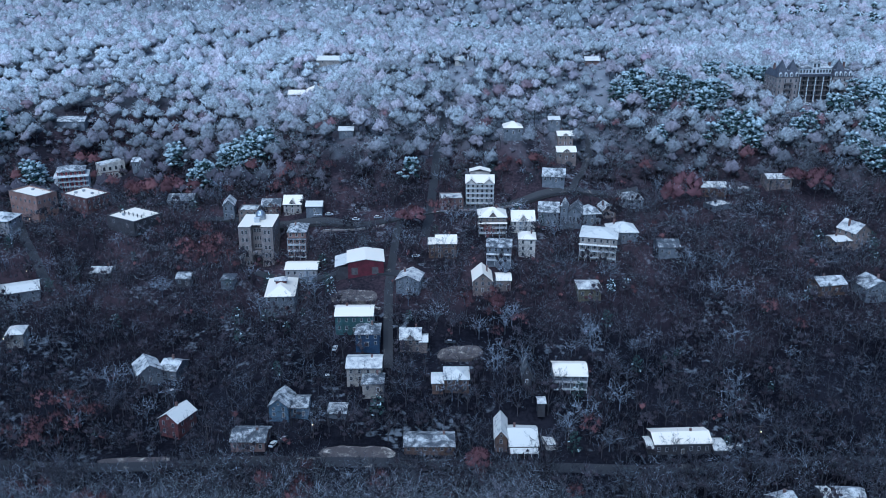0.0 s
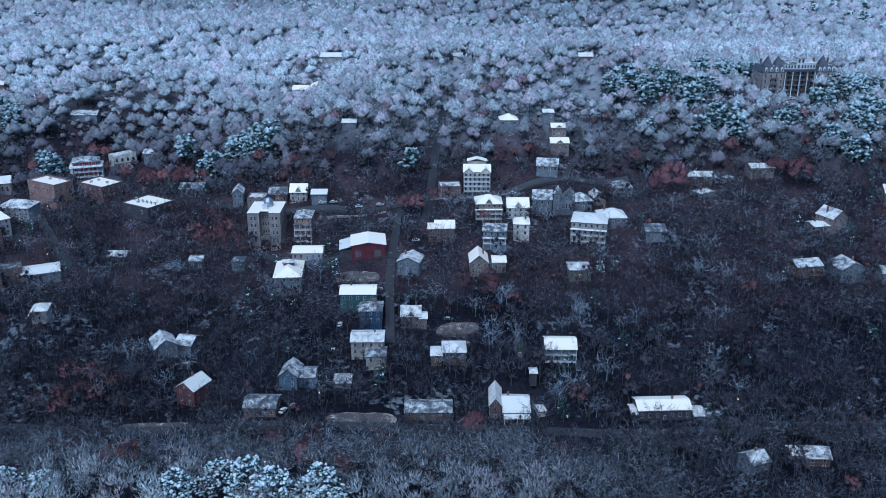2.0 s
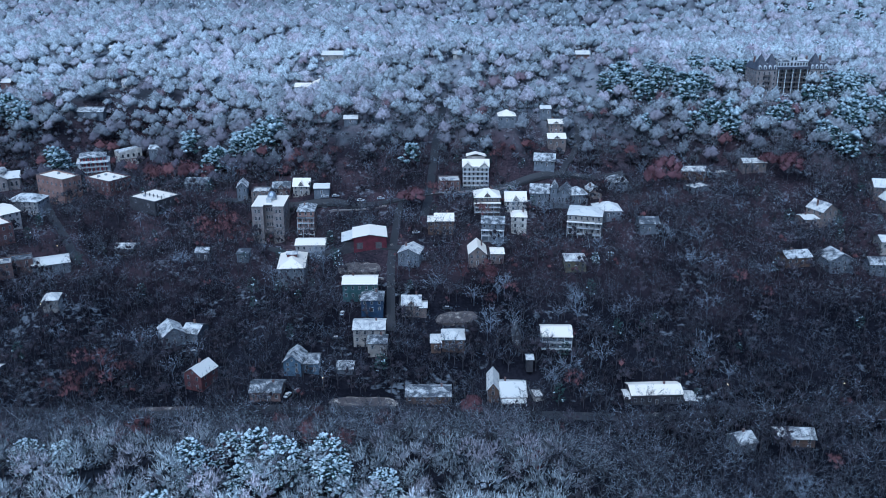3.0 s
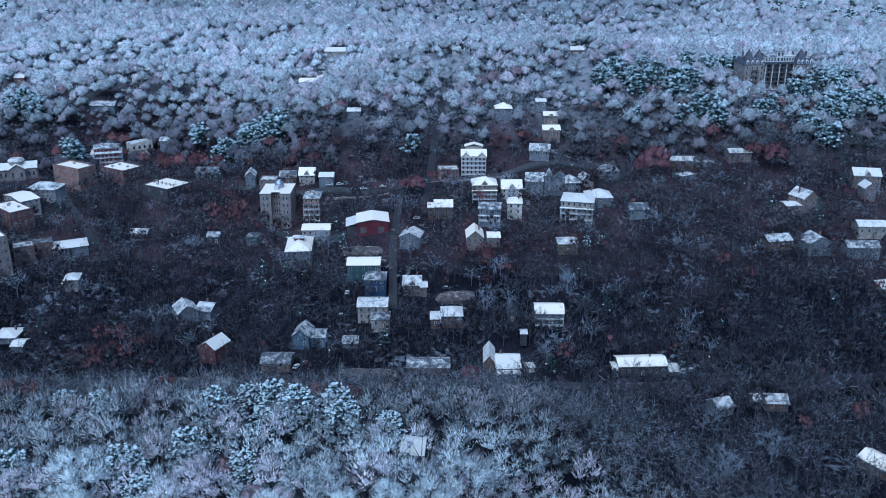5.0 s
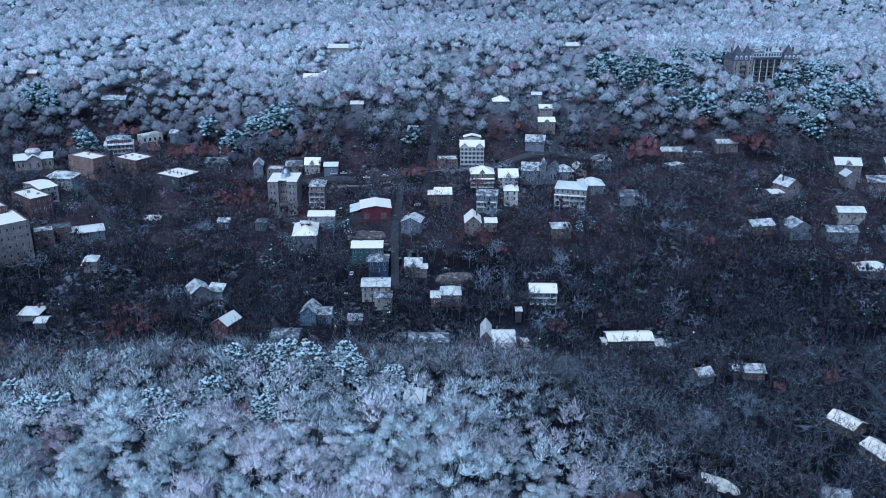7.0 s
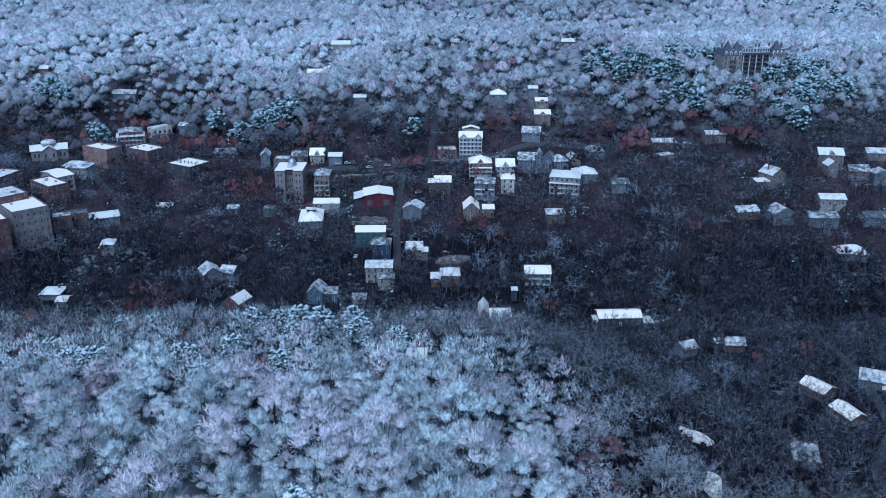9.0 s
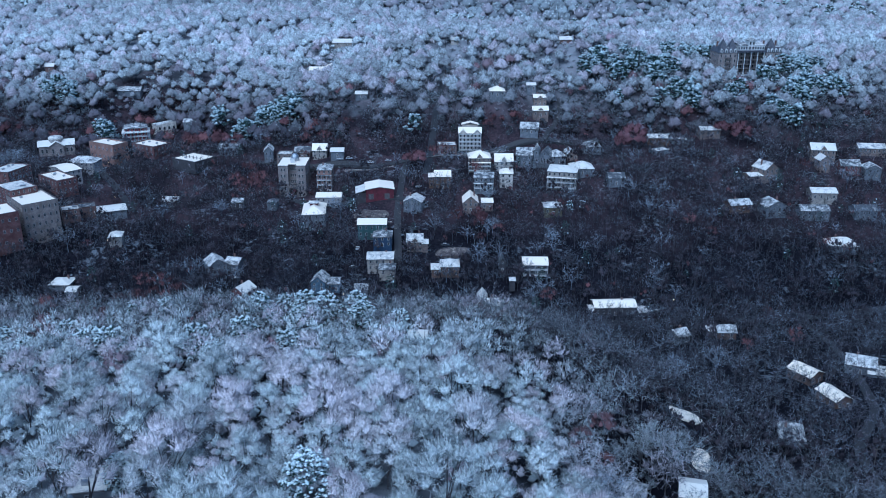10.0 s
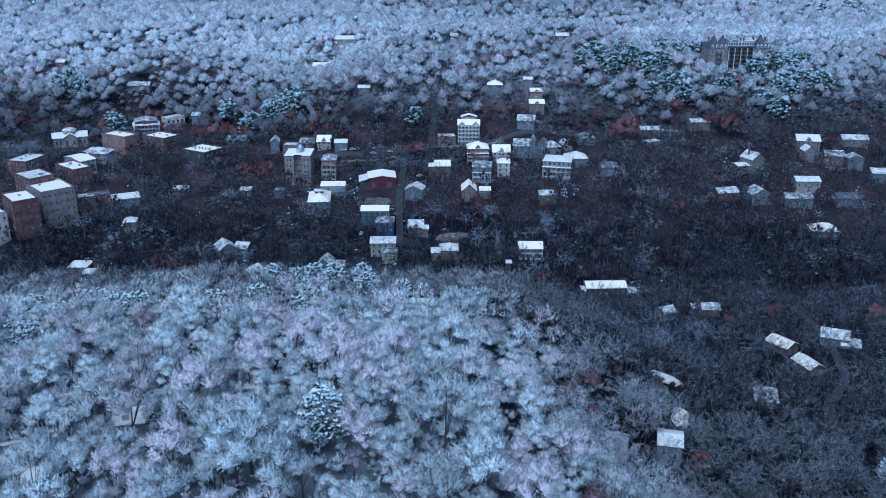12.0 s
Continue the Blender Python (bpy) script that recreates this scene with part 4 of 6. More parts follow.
# ---- the large hotel on the hill ----
def hill_hotel():
    ob = thing("hotel", pose(264.0, 606, 38.0, 0, 0, 4), "large stone hotel with dark mansard roofs and verandas on the hill", "building")
    ob.scale = (0.91, 1.0, 1.0)
    claim(261.5, 606, 38.0, 58, 22, 4, 0.5)
    BLOCKS.append((260, 586, 1.0, 0.0, 27, 20))
    h = 17.0
    for x0, x1, y0, y1 in ((-29, -12, 0, 20), (-12, 15, 3.5, 18), (15, 29.5, 0, 20)):
        bm = bmesh.new()
        box(bm, x0, x1, y0, y1, -6, h if y0 == 0 else h + 1.5)
        part("wall", bm, STONE, ob)
    # corner pavilions: steep pyramids over a skirt of dormers
    for x0, x1, peaks in ((-29, -12, (-24.5, -16.0)), (15, 29.5, (20.5,))):
        bm = bmesh.new()
        c = [(x0 - 0.4, -0.4, h), (x1 + 0.4, -0.4, h), (x1 + 0.4, 20.4, h), (x0 - 0.4, 20.4, h)]
        k = [(x0 + 1.6, 1.6, h + 4.2), (x1 - 1.6, 1.6, h + 4.2), (x1 - 1.6, 18.4, h + 4.2), (x0 + 1.6, 18.4, h + 4.2)]
        for i in range(4):
            slab(bm, [c[i], c[(i + 1) % 4], k[(i + 1) % 4], k[i]], 0.2)
        slab(bm, k, 0.2, 2)
        top = part("mansard_roof", bm, (SLATE, SLATE, PATCHY), ob, "dark slate mansard roof")
        for px in peaks:
            bm = bmesh.new()
            q = [(px - 3.4, 1.4, h + 4), (px + 3.4, 1.4, h + 4), (px + 3.4, 8.2, h + 4), (px - 3.4, 8.2, h + 4)]
            for i in range(4):
                slab(bm, [q[i], q[(i + 1) % 4], (px, 4.8, h + 11.2)], 0.15)
            part("turret_roof", bm, (SLATE, SLATE), top)
        n = 4
        for i in range(n):
            px = x0 + (x1 - x0) * (i + 0.5) / n
            bm = bmesh.new()
            prism(bm, [(px - 1.0, h + 0.2), (px + 1.0, h + 0.2), (px + 1.0, h + 2.2), (px, h + 3.3), (px - 1.0, h + 2.2)], -0.5, 1.4)
            part("dormer", bm, TRIM, ob)
            window(ob, px, -0.5, h + 0.5, 0, 1.0, 1.6)
    # middle range: deep dark galleries behind tall white columns
    for s in range(5):
        bm = bmesh.new()
        z = 0.2 + s * 3.5
        box(bm, -12, 15, 0.2, 3.4, z - 0.25, z)
        part("gallery_floor", bm, PORCH_DARK, ob)
        for i in range(7):
            if s < 5:
                window(ob, -10 + i * 3.8, 3.5, z + 0.6, 0, 1.2, 2.0)
    for i in range(5):
        px = -10.6 + i * 6.0
        bm = bmesh.new()
        bmesh.ops.create_cone(bm, cap_ends=True, segments=10, radius1=0.45, radius2=0.38, depth=h, matrix=Matrix.Translation((px, 0.5, h / 2)))
        box(bm, px - 0.6, px + 0.6, -0.1, 1.1, -5, 0.1)
        box(bm, px - 0.55, px + 0.55, -0.05, 1.05, h - 0.4, h)
        part("column", bm, TRIM, ob)
    bm = bmesh.new()
    box(bm, -12.2, 15.2, -0.3, 3.4, h, h + 1.6)
    part("cornice", bm, SLATE, ob)
    for x0, x1 in ((-11, -1.5), (4.5, 14)):
        bm = bmesh.new()
        box(bm, x0, x1, 2.5, 16, h + 1.5, h + 5.2)
        part("attic", bm, TRIM, ob, "white attic storey with windows")
        for i in range(4):
            window(ob, x0 + (x1 - x0) * (i + 0.5) / 4, 2.5, h + 2.4, 0, 1.2, 1.8)
        bm = bmesh.new()
        slab(bm, [(x0 - 0.4, 2.1, h + 5.4), (x1 + 0.4, 2.1, h + 5.4), (x1 - 0.6, 9, h + 7.2), (x0 + 0.6, 9, h + 7.2)], 0.2)
        slab(bm, [(x1 + 0.4, 16.4, h + 5.4), (x0 - 0.4, 16.4, h + 5.4), (x0 + 0.6, 9, h + 7.2), (x1 - 0.6, 9, h + 7.2)], 0.2)
        part("attic_roof", bm, (PATCHY, SLATE), ob)
    bm = bmesh.new()
    box(bm, -1.5, 4.5, 1.8, 9, h + 1.5, h + 9.4)
    tow = part("belvedere", bm, TRIM, ob, "white belvedere with paired windows")
    for z in (h + 2.3, h + 6.2):
        for px in (0.0, 3.0):
            window(ob, px, 1.8, z, 0, 1.4, 2.2)
    bm = bmesh.new()
    q = [(-2, 1.3, h + 9.4), (5, 1.3, h + 9.4), (5, 9.5, h + 9.4), (-2, 9.5, h + 9.4)]
    for i in range(4):
        slab(bm, [q[i], q[(i + 1) % 4], (1.5, 5.4, h + 12.2)], 0.15)
    part("belvedere_roof", bm, (PATCHY, SLATE), tow)
    for x0, n in ((-29, 4), (15, 4)):
        for s in range(4):
            for i in range(n):
                window(ob, x0 + (17 if x0 < 0 else 14.5) * (i + 0.5) / n, 0, 1.4 + s * 4.0, 0, 1.2, 2.1)
    for s in range(4):
        for i in range(5):
            window(ob, -29, 2 + i * 4, 1.4 + s * 4, -90, 1.2, 2.1)
    for s in range(3):
        bm = bmesh.new()
        box(bm, -23.5, -17.5, -1.6, -0.02, 4.2 + s * 4, 4.4 + s * 4)
        box(bm, -23.5, -17.5, -1.6, -1.5, 4.4 + s * 4, 5.3 + s * 4)
        part("balcony", bm, PORCH_DARK, ob)
    for px in (-27, -13.5, 16.5, 28):
        bm = bmesh.new()
        box(bm, px - 0.6, px + 0.6, 10, 11.4, h + 2, h + 8)
        box(bm, px - 0.75, px + 0.75, 9.9, 11.5, h + 8, h + 8.3)
        part("chimney", bm, BRICK, ob)


# ---- the stone block with two wings above the barn ----
def stone_block():
    ob = thing("apartment_block", pose(-92.7, 438, -19.0, 0, 0, 0), "tall pale stone block with two wings and flat snowy roof", "building")
    ob.scale = (0.9, 1.0, 1.0)
    claim(-92.1, 438, -19.0, 20, 22, 0)
    h = 22.3
    for x0, x1, y0 in ((-10, -2.9, 0), (3.1, 10, 0), (-2.9, 3.1, 5.0)):
        bm = bmesh.new()
        box(bm, x0, x1, y0, 22, -5, h)
        part("wall", bm, STONE, ob)
    bm = bmesh.new()
    slab(bm, [(-10.2, -0.2, h + 0.4), (-2.8, -0.2, h + 0.4), (-2.8, 3.0, h + 0.4), (-10.2, 3.0, h + 0.4)], 0.4)
    slab(bm, [(3.0, -0.2, h + 0.4), (10.2, -0.2, h + 0.4), (10.2, 3.0, h + 0.4), (3.0, 3.0, h + 0.4)], 0.4)
    slab(bm, [(-10.2, 3.0, h + 0.4), (10.2, 3.0, h + 0.4), (10.2, 22.2, h + 0.4), (-10.2, 22.2, h + 0.4)], 0.4)
    part("roof", bm, (BRIGHT, FASCIA), ob, "flat roof under bright snow")
    for x in (-6.5, 6.6):
        for s in range(5):
            window(ob, x - 1.1, 0, 1.6 + s * 4.3, 0, 1.1, 1.9)
            window(ob, x + 1.1, 0, 1.6 + s * 4.3, 0, 1.1, 1.9)
    for s in range(3):
        for x in (-1.4, 0.1, 1.6):
            window(ob, x, 5.0, 9.6 + s * 4.3, 0, 0.9, 1.9)
    for s in range(5):
        for y in (4, 9, 14):
            window(ob, 10, y, 1.6 + s * 4.3, 90, 1.1, 1.9)
            window(ob, -10, y, 1.6 + s * 4.3, -90, 1.1, 1.9)
    bm = bmesh.new()
    prism(bm, [(-2.9, 7.4)] + [(-2.9 * math.cos(a), 7.4 + 1.5 * math.sin(a)) for a in (0.5, 1.0, 1.57, 2.1, 2.6)] + [(3.1, 7.4), (3.1, 7.0), (-2.9, 7.0)], 0.4, 2.9)
    part("arch", bm, STONE, ob)
    # a dark sheet at the back paints the shade under the arch
    bm = bmesh.new()
    box(bm, -2.85, 3.05, 4.8, 4.98, 0.2, 8.6)
    part("recess_shade", bm, PORCH_DARK, ob, "dark panel that holds the shade of the deep archway")
    bm = bmesh.new()
    box(bm, -1.9, 1.2, 7.2, 9.4, h + 0.4, h + 2.6)
    box(bm, -2.1, 1.4, 7.0, 9.6, h + 2.6, h + 2.8)
    part("stair_head", bm, TRIM, ob)
    bm = bmesh.new()
    bmesh.ops.create_uvsphere(bm, u_segments=16, v_segments=8, radius=3.1, matrix=Matrix.Translation((0.6, 14, h + 1.6)) @ Matrix.Diagonal((1, 1, 1.25, 1)))
    bmesh.ops.create_cone(bm, cap_ends=True, segments=16, radius1=3.1, radius2=3.1, depth=2.0, matrix=Matrix.Translation((0.6, 14, h + 0.9)))
    part("dome", bm, METAL, ob, "dull grey metal dome")


# ---- the white house with stacked galleries ----
def gallery_house():
    ob = thing("gallery_house", pose(27, 475, 5.2, 0, 0, -2), "tall cream-white house with four tiers of galleries and twin gables", "building")
    claim(27, 475, 5.2, 16, 14, 0)
    h = 11.4
    bm = bmesh.new()
    box(bm, -7.8, 7.8, 0, 13, -4, h)
    for x in (-4.9, 4.9):
        prism(bm, [(x - 2.9, h), (x + 2.9, h), (x, h + 2.6)], -1.9, 6.0)
    part("wall", bm, WHITE_BOARD, ob)
    bm = bmesh.new()
    slab(bm, [(-8.3, -0.6, h + 0.3), (8.3, -0.6, h + 0.3), (8.3, 6.5, h + 3.4), (-8.3, 6.5, h + 3.4)], 0.25)
    slab(bm, [(8.3, 13.6, h + 0.3), (-8.3, 13.6, h + 0.3), (-8.3, 6.5, h + 3.4), (8.3, 6.5, h + 3.4)], 0.25)
    part("roof", bm, (BRIGHT, FASCIA), ob, "bright snowy roof")
    bm = bmesh.new()
    for x in (-4.9, 4.9):
        slab(bm, [(x - 3.3, -2.4, h + 0.0), (x, -2.4, h + 2.95), (x, 6.2, h + 2.95), (x - 3.3, 6.2, h + 0.0)], 0.22)
        slab(bm, [(x, -2.4, h + 2.95), (x + 3.3, -2.4, h + 0.0), (x + 3.3, 6.2, h + 0.0), (x, 6.2, h + 2.95)], 0.22)
    part("gable_roof", bm, (BRIGHT, FASCIA), ob)
    bm = bmesh.new()
    box(bm, -5.5, 5.5, 6.6, 12.8, h + 1.8, h + 5.0)
    att = part("attic", bm, CREAM_BOARD, ob)
    bm = bmesh.new()
    slab(bm, [(-6.0, 6.0, h + 5.0), (0, 6.0, h + 6.6), (0, 13.2, h + 6.6), (-6.0, 13.2, h + 5.0)], 0.25)
    slab(bm, [(0, 6.0, h + 6.6), (6.0, 6.0, h + 5.0), (6.0, 13.2, h + 5.0), (0, 13.2, h + 6.6)], 0.25)
    part("attic_roof", bm, (BRIGHT, FASCIA), att)
    zs = [0.1, 2.95, 5.8, 8.65]
    gallery(ob, -7.8, 7.8, 0, zs, 1.9, 6, h, TRIM)
    for z in zs:
        for i in range(6):
            window(ob, -6.5 + i * 2.6, 0, z + 0.5, 0, 0.9, 1.5)
        for y in (3, 7, 11):
            window(ob, 7.8, y, z + 0.5, 90)
            window(ob, -7.8, y, z + 0.5, -90)
    return ob


# ---- the church with a pointed bell tower ----
def church():
    ob = thing("church", pose(73.4, 447, 1.2, 0, 0, -16), "pale grey church with a pointed bell tower and snowy roof", "church")
    claim(73.4, 447, 1.2, 13, 14, -16)
    bm = bmesh.new()
    box(bm, -1.0, 6.4, 0, 14, -4, 6.6)
    prism(bm, [(-1.0, 6.6), (6.4, 6.6), (2.7, 10.2)], 0.0, 14)
    part("wall", bm, GREY_BOARD, ob)
    part("roof", roof_mesh("front", 7.4, 14, 6.6, 3.6), (PATCHY, FASCIA), ob).matrix_basis = pose(2.7, 0, 0)
    bm = bmesh.new()
    box(bm, -4.6, -0.9, -0.8, 3.2, -4, 10.4)
    tw = part("bell_tower", bm, GREY_BOARD, ob)
    bm = bmesh.new()
    q = [(-5.0, -1.2, 10.4), (-0.5, -1.2, 10.4), (-0.5, 3.6, 10.4), (-5.0, 3.6, 10.4)]
    for i in range(4):
        slab(bm, [q[i], q[(i + 1) % 4], (-2.75, 1.2, 15.2)], 0.15)
    part("spire", bm, (PATCHY, FASCIA), tw)
    for x in (0.8, 2.7, 4.6):
        window(ob, x, 0, 2.0, 0, 0.9, 2.6)
    window(ob, 2.7, 0, 6.9, 0, 0.8, 1.4)
    window(ob, -2.75, -0.8, 7.2, 0, 0.9, 1.8)
    window(ob, -2.75, -0.8, 2.6, 0, 0.9, 1.8)
    for y in (3, 6.5, 10):
        window(ob, 6.4, y, 2.0, 90, 0.9, 2.4)


hill_hotel()
stone_block()
gallery_house()
church()


# ---- ground ----
# spot heights where no building gives one
for spot in ((86, 130, -4), (60, 64, -5), (142, 93, -19), (-34, 384, -13), (13, 345, -24), (92, 512, 18), (97, 524, 22), (-60, 40, 36), (0, 60, 33), (-30, 150, 19),
             (-60, 146, 21), (160, 290, -38), (-122, 288, -38), (0, 290, -38), (71, 287, -38), (5, 547, 23), (10, 608, 33), (-232, 466, -10), (-222, 517, -8), (-212, 526, -7), (-204, 556, -9), (-214, 562, -9), (200, 250, -34), (240, 300, -30)):
    PADS.append(spot)
AREA = np.array(PADS)
NEAR_Y = np.array([-400, -160, 0, 40, 80, 110, 150, 190, 225, 258, 290, 305, 330, 400, 440, 480, 530, 600, 700, 780, 860, 950, 1050, 1300, 1600, 2200, 5200.0])
NEAR_Z = np.array([20, 33, 37, 35, 31, 26, 19, 3, -20, -35, -38, -36, -30, -11, -6, 3, 27, 35, 39, 38, 36, 30, 22, 37, 50, 85, 190.0])
VALE_Y = np.array([-400, 440, 480, 530, 600, 627, 700, 770, 860, 920, 1000, 1100, 1300, 1600, 2200, 5200.0])
VALE_DROP = np.array([0, 0, 3, 18, 17, 17, 15, 15, 5, 0, 0, 0, 0, 0, 0, 0.0])
EAST_Z = np.array([-10, -12, -10, -10, -12, -14, -18, -24, -30, -35, -38, -36, -30, -14, -4, 6, 27, 36, 41, 40, 32, 24, 24, 37, 50, 85, 190.0])
FINE_Y = np.linspace(-400, 5200, 1401)


def soften(values):
    wide = np.interp(FINE_Y, NEAR_Y, values)
    kernel = np.array([1, 3, 5, 3, 1]) / 13
    return np.convolve(np.pad(wide, 2, mode="edge"), kernel, mode="valid")


WEST_LINE, EAST_LINE = soften(NEAR_Z), soften(EAST_Z)


def smooth(v, a, b):
    s = np.clip((v - a) / (b - a), 0, 1)
    return s * s * (3 - 2 * s)


def rough_ground(x, y):
    west, east = np.interp(y, FINE_Y, WEST_LINE), np.interp(y, FINE_Y, EAST_LINE)
    z = west + (east - west) * smooth(x, 10, 110)
    z = z - np.interp(y, VALE_Y, VALE_DROP) * smooth(-x, 20, 140)
    # a ravine climbs away to the west of the town
    z = z - 18 * np.exp(-(((x + 215 + (y - 560) * 0.25) / 70) ** 2)) * smooth(y, 490, 535) * (1 - smooth(y, 590, 680))
    far = smooth(y, 760, 1100)
    z = z + far * (13 * np.sin(x / 190 + y / 330 + 0.6) + 9 * np.sin(x / 97 - y / 210 + 2.0) + 6 * np.sin(y / 120 + x / 400))
    return z + 1.2 * np.sin(x / 23 + 1.3) * np.sin(y / 31)


def weigh(x, y, px, py, rest, reach):
    total, weight = np.zeros_like(x), np.full_like(x, 0.12)
    for a, b, r in zip(px, py, rest):
        k = np.exp(-((x - a) ** 2 + (y - b) ** 2) / reach**2)
        total += k * r
        weight += k
    return total / weight


PX, PY, PZ = AREA[:, 0], AREA[:, 1], AREA[:, 2]
REST_1 = PZ - rough_ground(PX, PY)
REST_2 = REST_1 - weigh(PX, PY, PX, PY, REST_1, 38.0)


def ground_height(x, y):
    x, y = np.asarray(x, float), np.asarray(y, float)
    return rough_ground(x, y) + weigh(x, y, PX, PY, REST_1, 38.0) + weigh(x, y, PX, PY, REST_2, 11.0)


def stretch(low, high, step, out, count):
    """Even steps in the middle, growing ones out to the edges."""
    mid = np.arange(low, high + step, step)
    grow = np.cumsum(np.geomspace(step * 1.2, (out - high) / 5, count))
    grow = grow * (out - high) / grow[-1]
    return mid, grow


def build_mesh(name, verts, faces, mats, ids=None, smooth_shade=False):
    me = bpy.data.meshes.new(name)
    faces = np.asarray(faces, np.int32)
    k = faces.shape[1]
    me.vertices.add(len(verts))
    me.vertices.foreach_set("co", np.asarray(verts, np.float32).ravel())
    me.loops.add(faces.size)
    me.loops.foreach_set("vertex_index", faces.ravel())
    me.polygons.add(len(faces))
    me.polygons.foreach_set("loop_start", np.arange(0, faces.size, k, dtype=np.int32))
    if ids is not None:
        me.polygons.foreach_set("material_index", np.asarray(ids, np.int32))
    me.polygons.foreach_set("use_smooth", np.broadcast_to(smooth_shade, len(faces)).astype(bool))
    for m in mats:
        me.materials.append(m)
    me.update(calc_edges=True)
    return me


def build_ground():
    mx, gx = stretch(-330, 330, 4.5, 3800, 26)
    xs = np.r_[-330 - gx[::-1], mx, mx[-1] + gx]
    my, gy = stretch(-80, 840, 4.5, 4900, 40)
    ys = np.r_[-1500, -800, -420, -250, -160, -110, my, my[-1] + gy]
    X, Y = np.meshgrid(xs, ys)
    Z = ground_height(X.ravel(), Y.ravel())
    n, m = len(xs), len(ys)
    i = (np.arange(m - 1)[:, None] * n + np.arange(n - 1)).ravel()
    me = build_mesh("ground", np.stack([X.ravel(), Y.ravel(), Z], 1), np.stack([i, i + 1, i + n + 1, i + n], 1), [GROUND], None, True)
    tagged(new("ground", me), "wooded hills with leaf litter below and thin snow above", "ground", kind="structure")


build_ground()

# ---- roads, drives and yards ----
LANES = []


def ribbon(name, points, width, mat, label, lift=0.25, spare=2.2, kind="structure", category="road", rag=0.0):
    """A strip draped over the ground, with its own thickness; rag: how uneven its edges are."""
    p = np.array(points, float)
    t = np.r_[0, np.cumsum(np.hypot(*np.diff(p, axis=0).T))]
    s = np.linspace(0, t[-1], max(4, int(t[-1] / (1.2 if rag else 3.0))))
    line = np.stack([np.interp(s, t, p[:, 0]), np.interp(s, t, p[:, 1])], 1)
    for _ in range(2 if rag else 6):
        line[1:-1] = (line[:-2] + 2 * line[1:-1] + line[2:]) / 4
    way = np.gradient(line, axis=0)
    way /= np.linalg.norm(way, axis=1)[:, None]
    side = np.stack([-way[:, 1], way[:, 0]], 1)
    cols = max(3, int(width / 2))
    offs = np.linspace(-width / 2, width / 2, cols)
    pts = line[:, None, :] + side[:, None, :] * offs[None, :, None]
    if rag:
        # trodden ground has rounded ends and a wandering edge
        u = np.linspace(-1, 1, len(line))
        full = np.sqrt(np.clip(1.03 - u**4, 0, 1))
        wob = [1 + rag * (np.sin(s / 2.1 + q + p[0, 0]) + 0.7 * np.sin(s / 0.9 + 2 * q)) for q in (0.0, 2.6)]
        reach = np.where(offs[None] < 0, wob[0][:, None], wob[1][:, None]) * full[:, None]
        pts = line[:, None, :] + side[:, None, :] * (offs[None] * reach)[..., None]
    z = ground_height(pts[..., 0].ravel(), pts[..., 1].ravel()).reshape(pts.shape[:2]) + lift
    z = np.maximum(z, z.mean(1, keepdims=True))
    top = np.concatenate([pts, z[..., None]], 2)
    edge_a, edge_b = top[:, :1] - [0, 0, 1.5], top[:, -1:] - [0, 0, 1.5]
    grid = np.concatenate([edge_a, top, edge_b], 1)
    n, k = grid.shape[:2]
    i = (np.arange(n - 1)[:, None] * k + np.arange(k - 1)).ravel()
    me = build_mesh(name, grid.reshape(-1, 3), np.stack([i, i + k, i + k + 1, i + 1], 1), [mat])
    LANES.append((line, width / 2 + spare))
    return tagged(new(name, me), label, category, kind=kind)


ribbon("road", [(-420, 290), (-260, 286), (-122, 279), (-28, 278), (71, 276), (159, 279), (300, 284), (460, 292)], 6.5, TARMAC, "wet valley road with bare earth verges", spare=0.4)
ribbon("road", [(-19, 338), (-20, 360), (-21, 389), (-20, 416), (-19, 452), (-16, 461)], 4.2, TARMAC, "steep side street climbing from the valley road", spare=0.6)
# no road known here: an added dark strip paints the trees' shaded gap
ribbon("road", [(-4, 439), (-2, 455), (0, 482), (2, 504), (6, 549), (10, 608)], 5.0, GAP_SHADE, "dark strip for the shaded gap between trees up the hillside", spare=0.6)
ribbon("road", [(-90, 418), (-56, 411), (-21, 403), (-5, 401)], 6.0, TARMAC, "cross street below the red barn", spare=4.5)
ribbon("road", [(-130, 470), (-64, 462), (-24, 460), (5, 467), (43, 474), (80, 478), (120, 490)], 5.5, TARMAC, "upper street with parked cars")
ribbon("road", [(-262, 530), (-246, 499), (-220, 452), (-197, 415), (-188, 402)], 4.6, TARMAC, "town street running down to the valley", spare=0.8)
ribbon("road", [(80, 480), (90, 505), (97, 524), (96, 540)], 3.6, TARMAC, "curving lane on the hillside", spare=1.0)
ribbon("road", [(142, 40), (142, 93), (146, 130), (168, 160), (186, 240), (190, 286)], 3.4, TARMAC, "narrow lane through the near wood", spare=0.3)
ribbon("yard", [(-48, 386), (-26, 382)], 11, GRAVEL, "bare earth parking yard", 0.2, category="yard", rag=0.06)
ribbon("yard", [(2, 344), (22, 346)], 10, GRAVEL, "bare earth yard behind the cottages", 0.2, category="yard", rag=0.06)
ribbon("yard", [(-43, 285), (-14, 285)], 9, GRAVEL, "gravel forecourt by the road", 0.2, category="yard", rag=0.06)
ribbon("verge", [(-126, 284.5), (-96, 283.5)], 4.5, GRAVEL, "trodden earth verge above the valley road", 0.2, category="verge", rag=0.06)
ribbon("lawn", [(80, 129), (92, 132)], 8, LAWN, "open lawn under thin snow", 0.2, spare=0.5, category="lawn", rag=0.06)
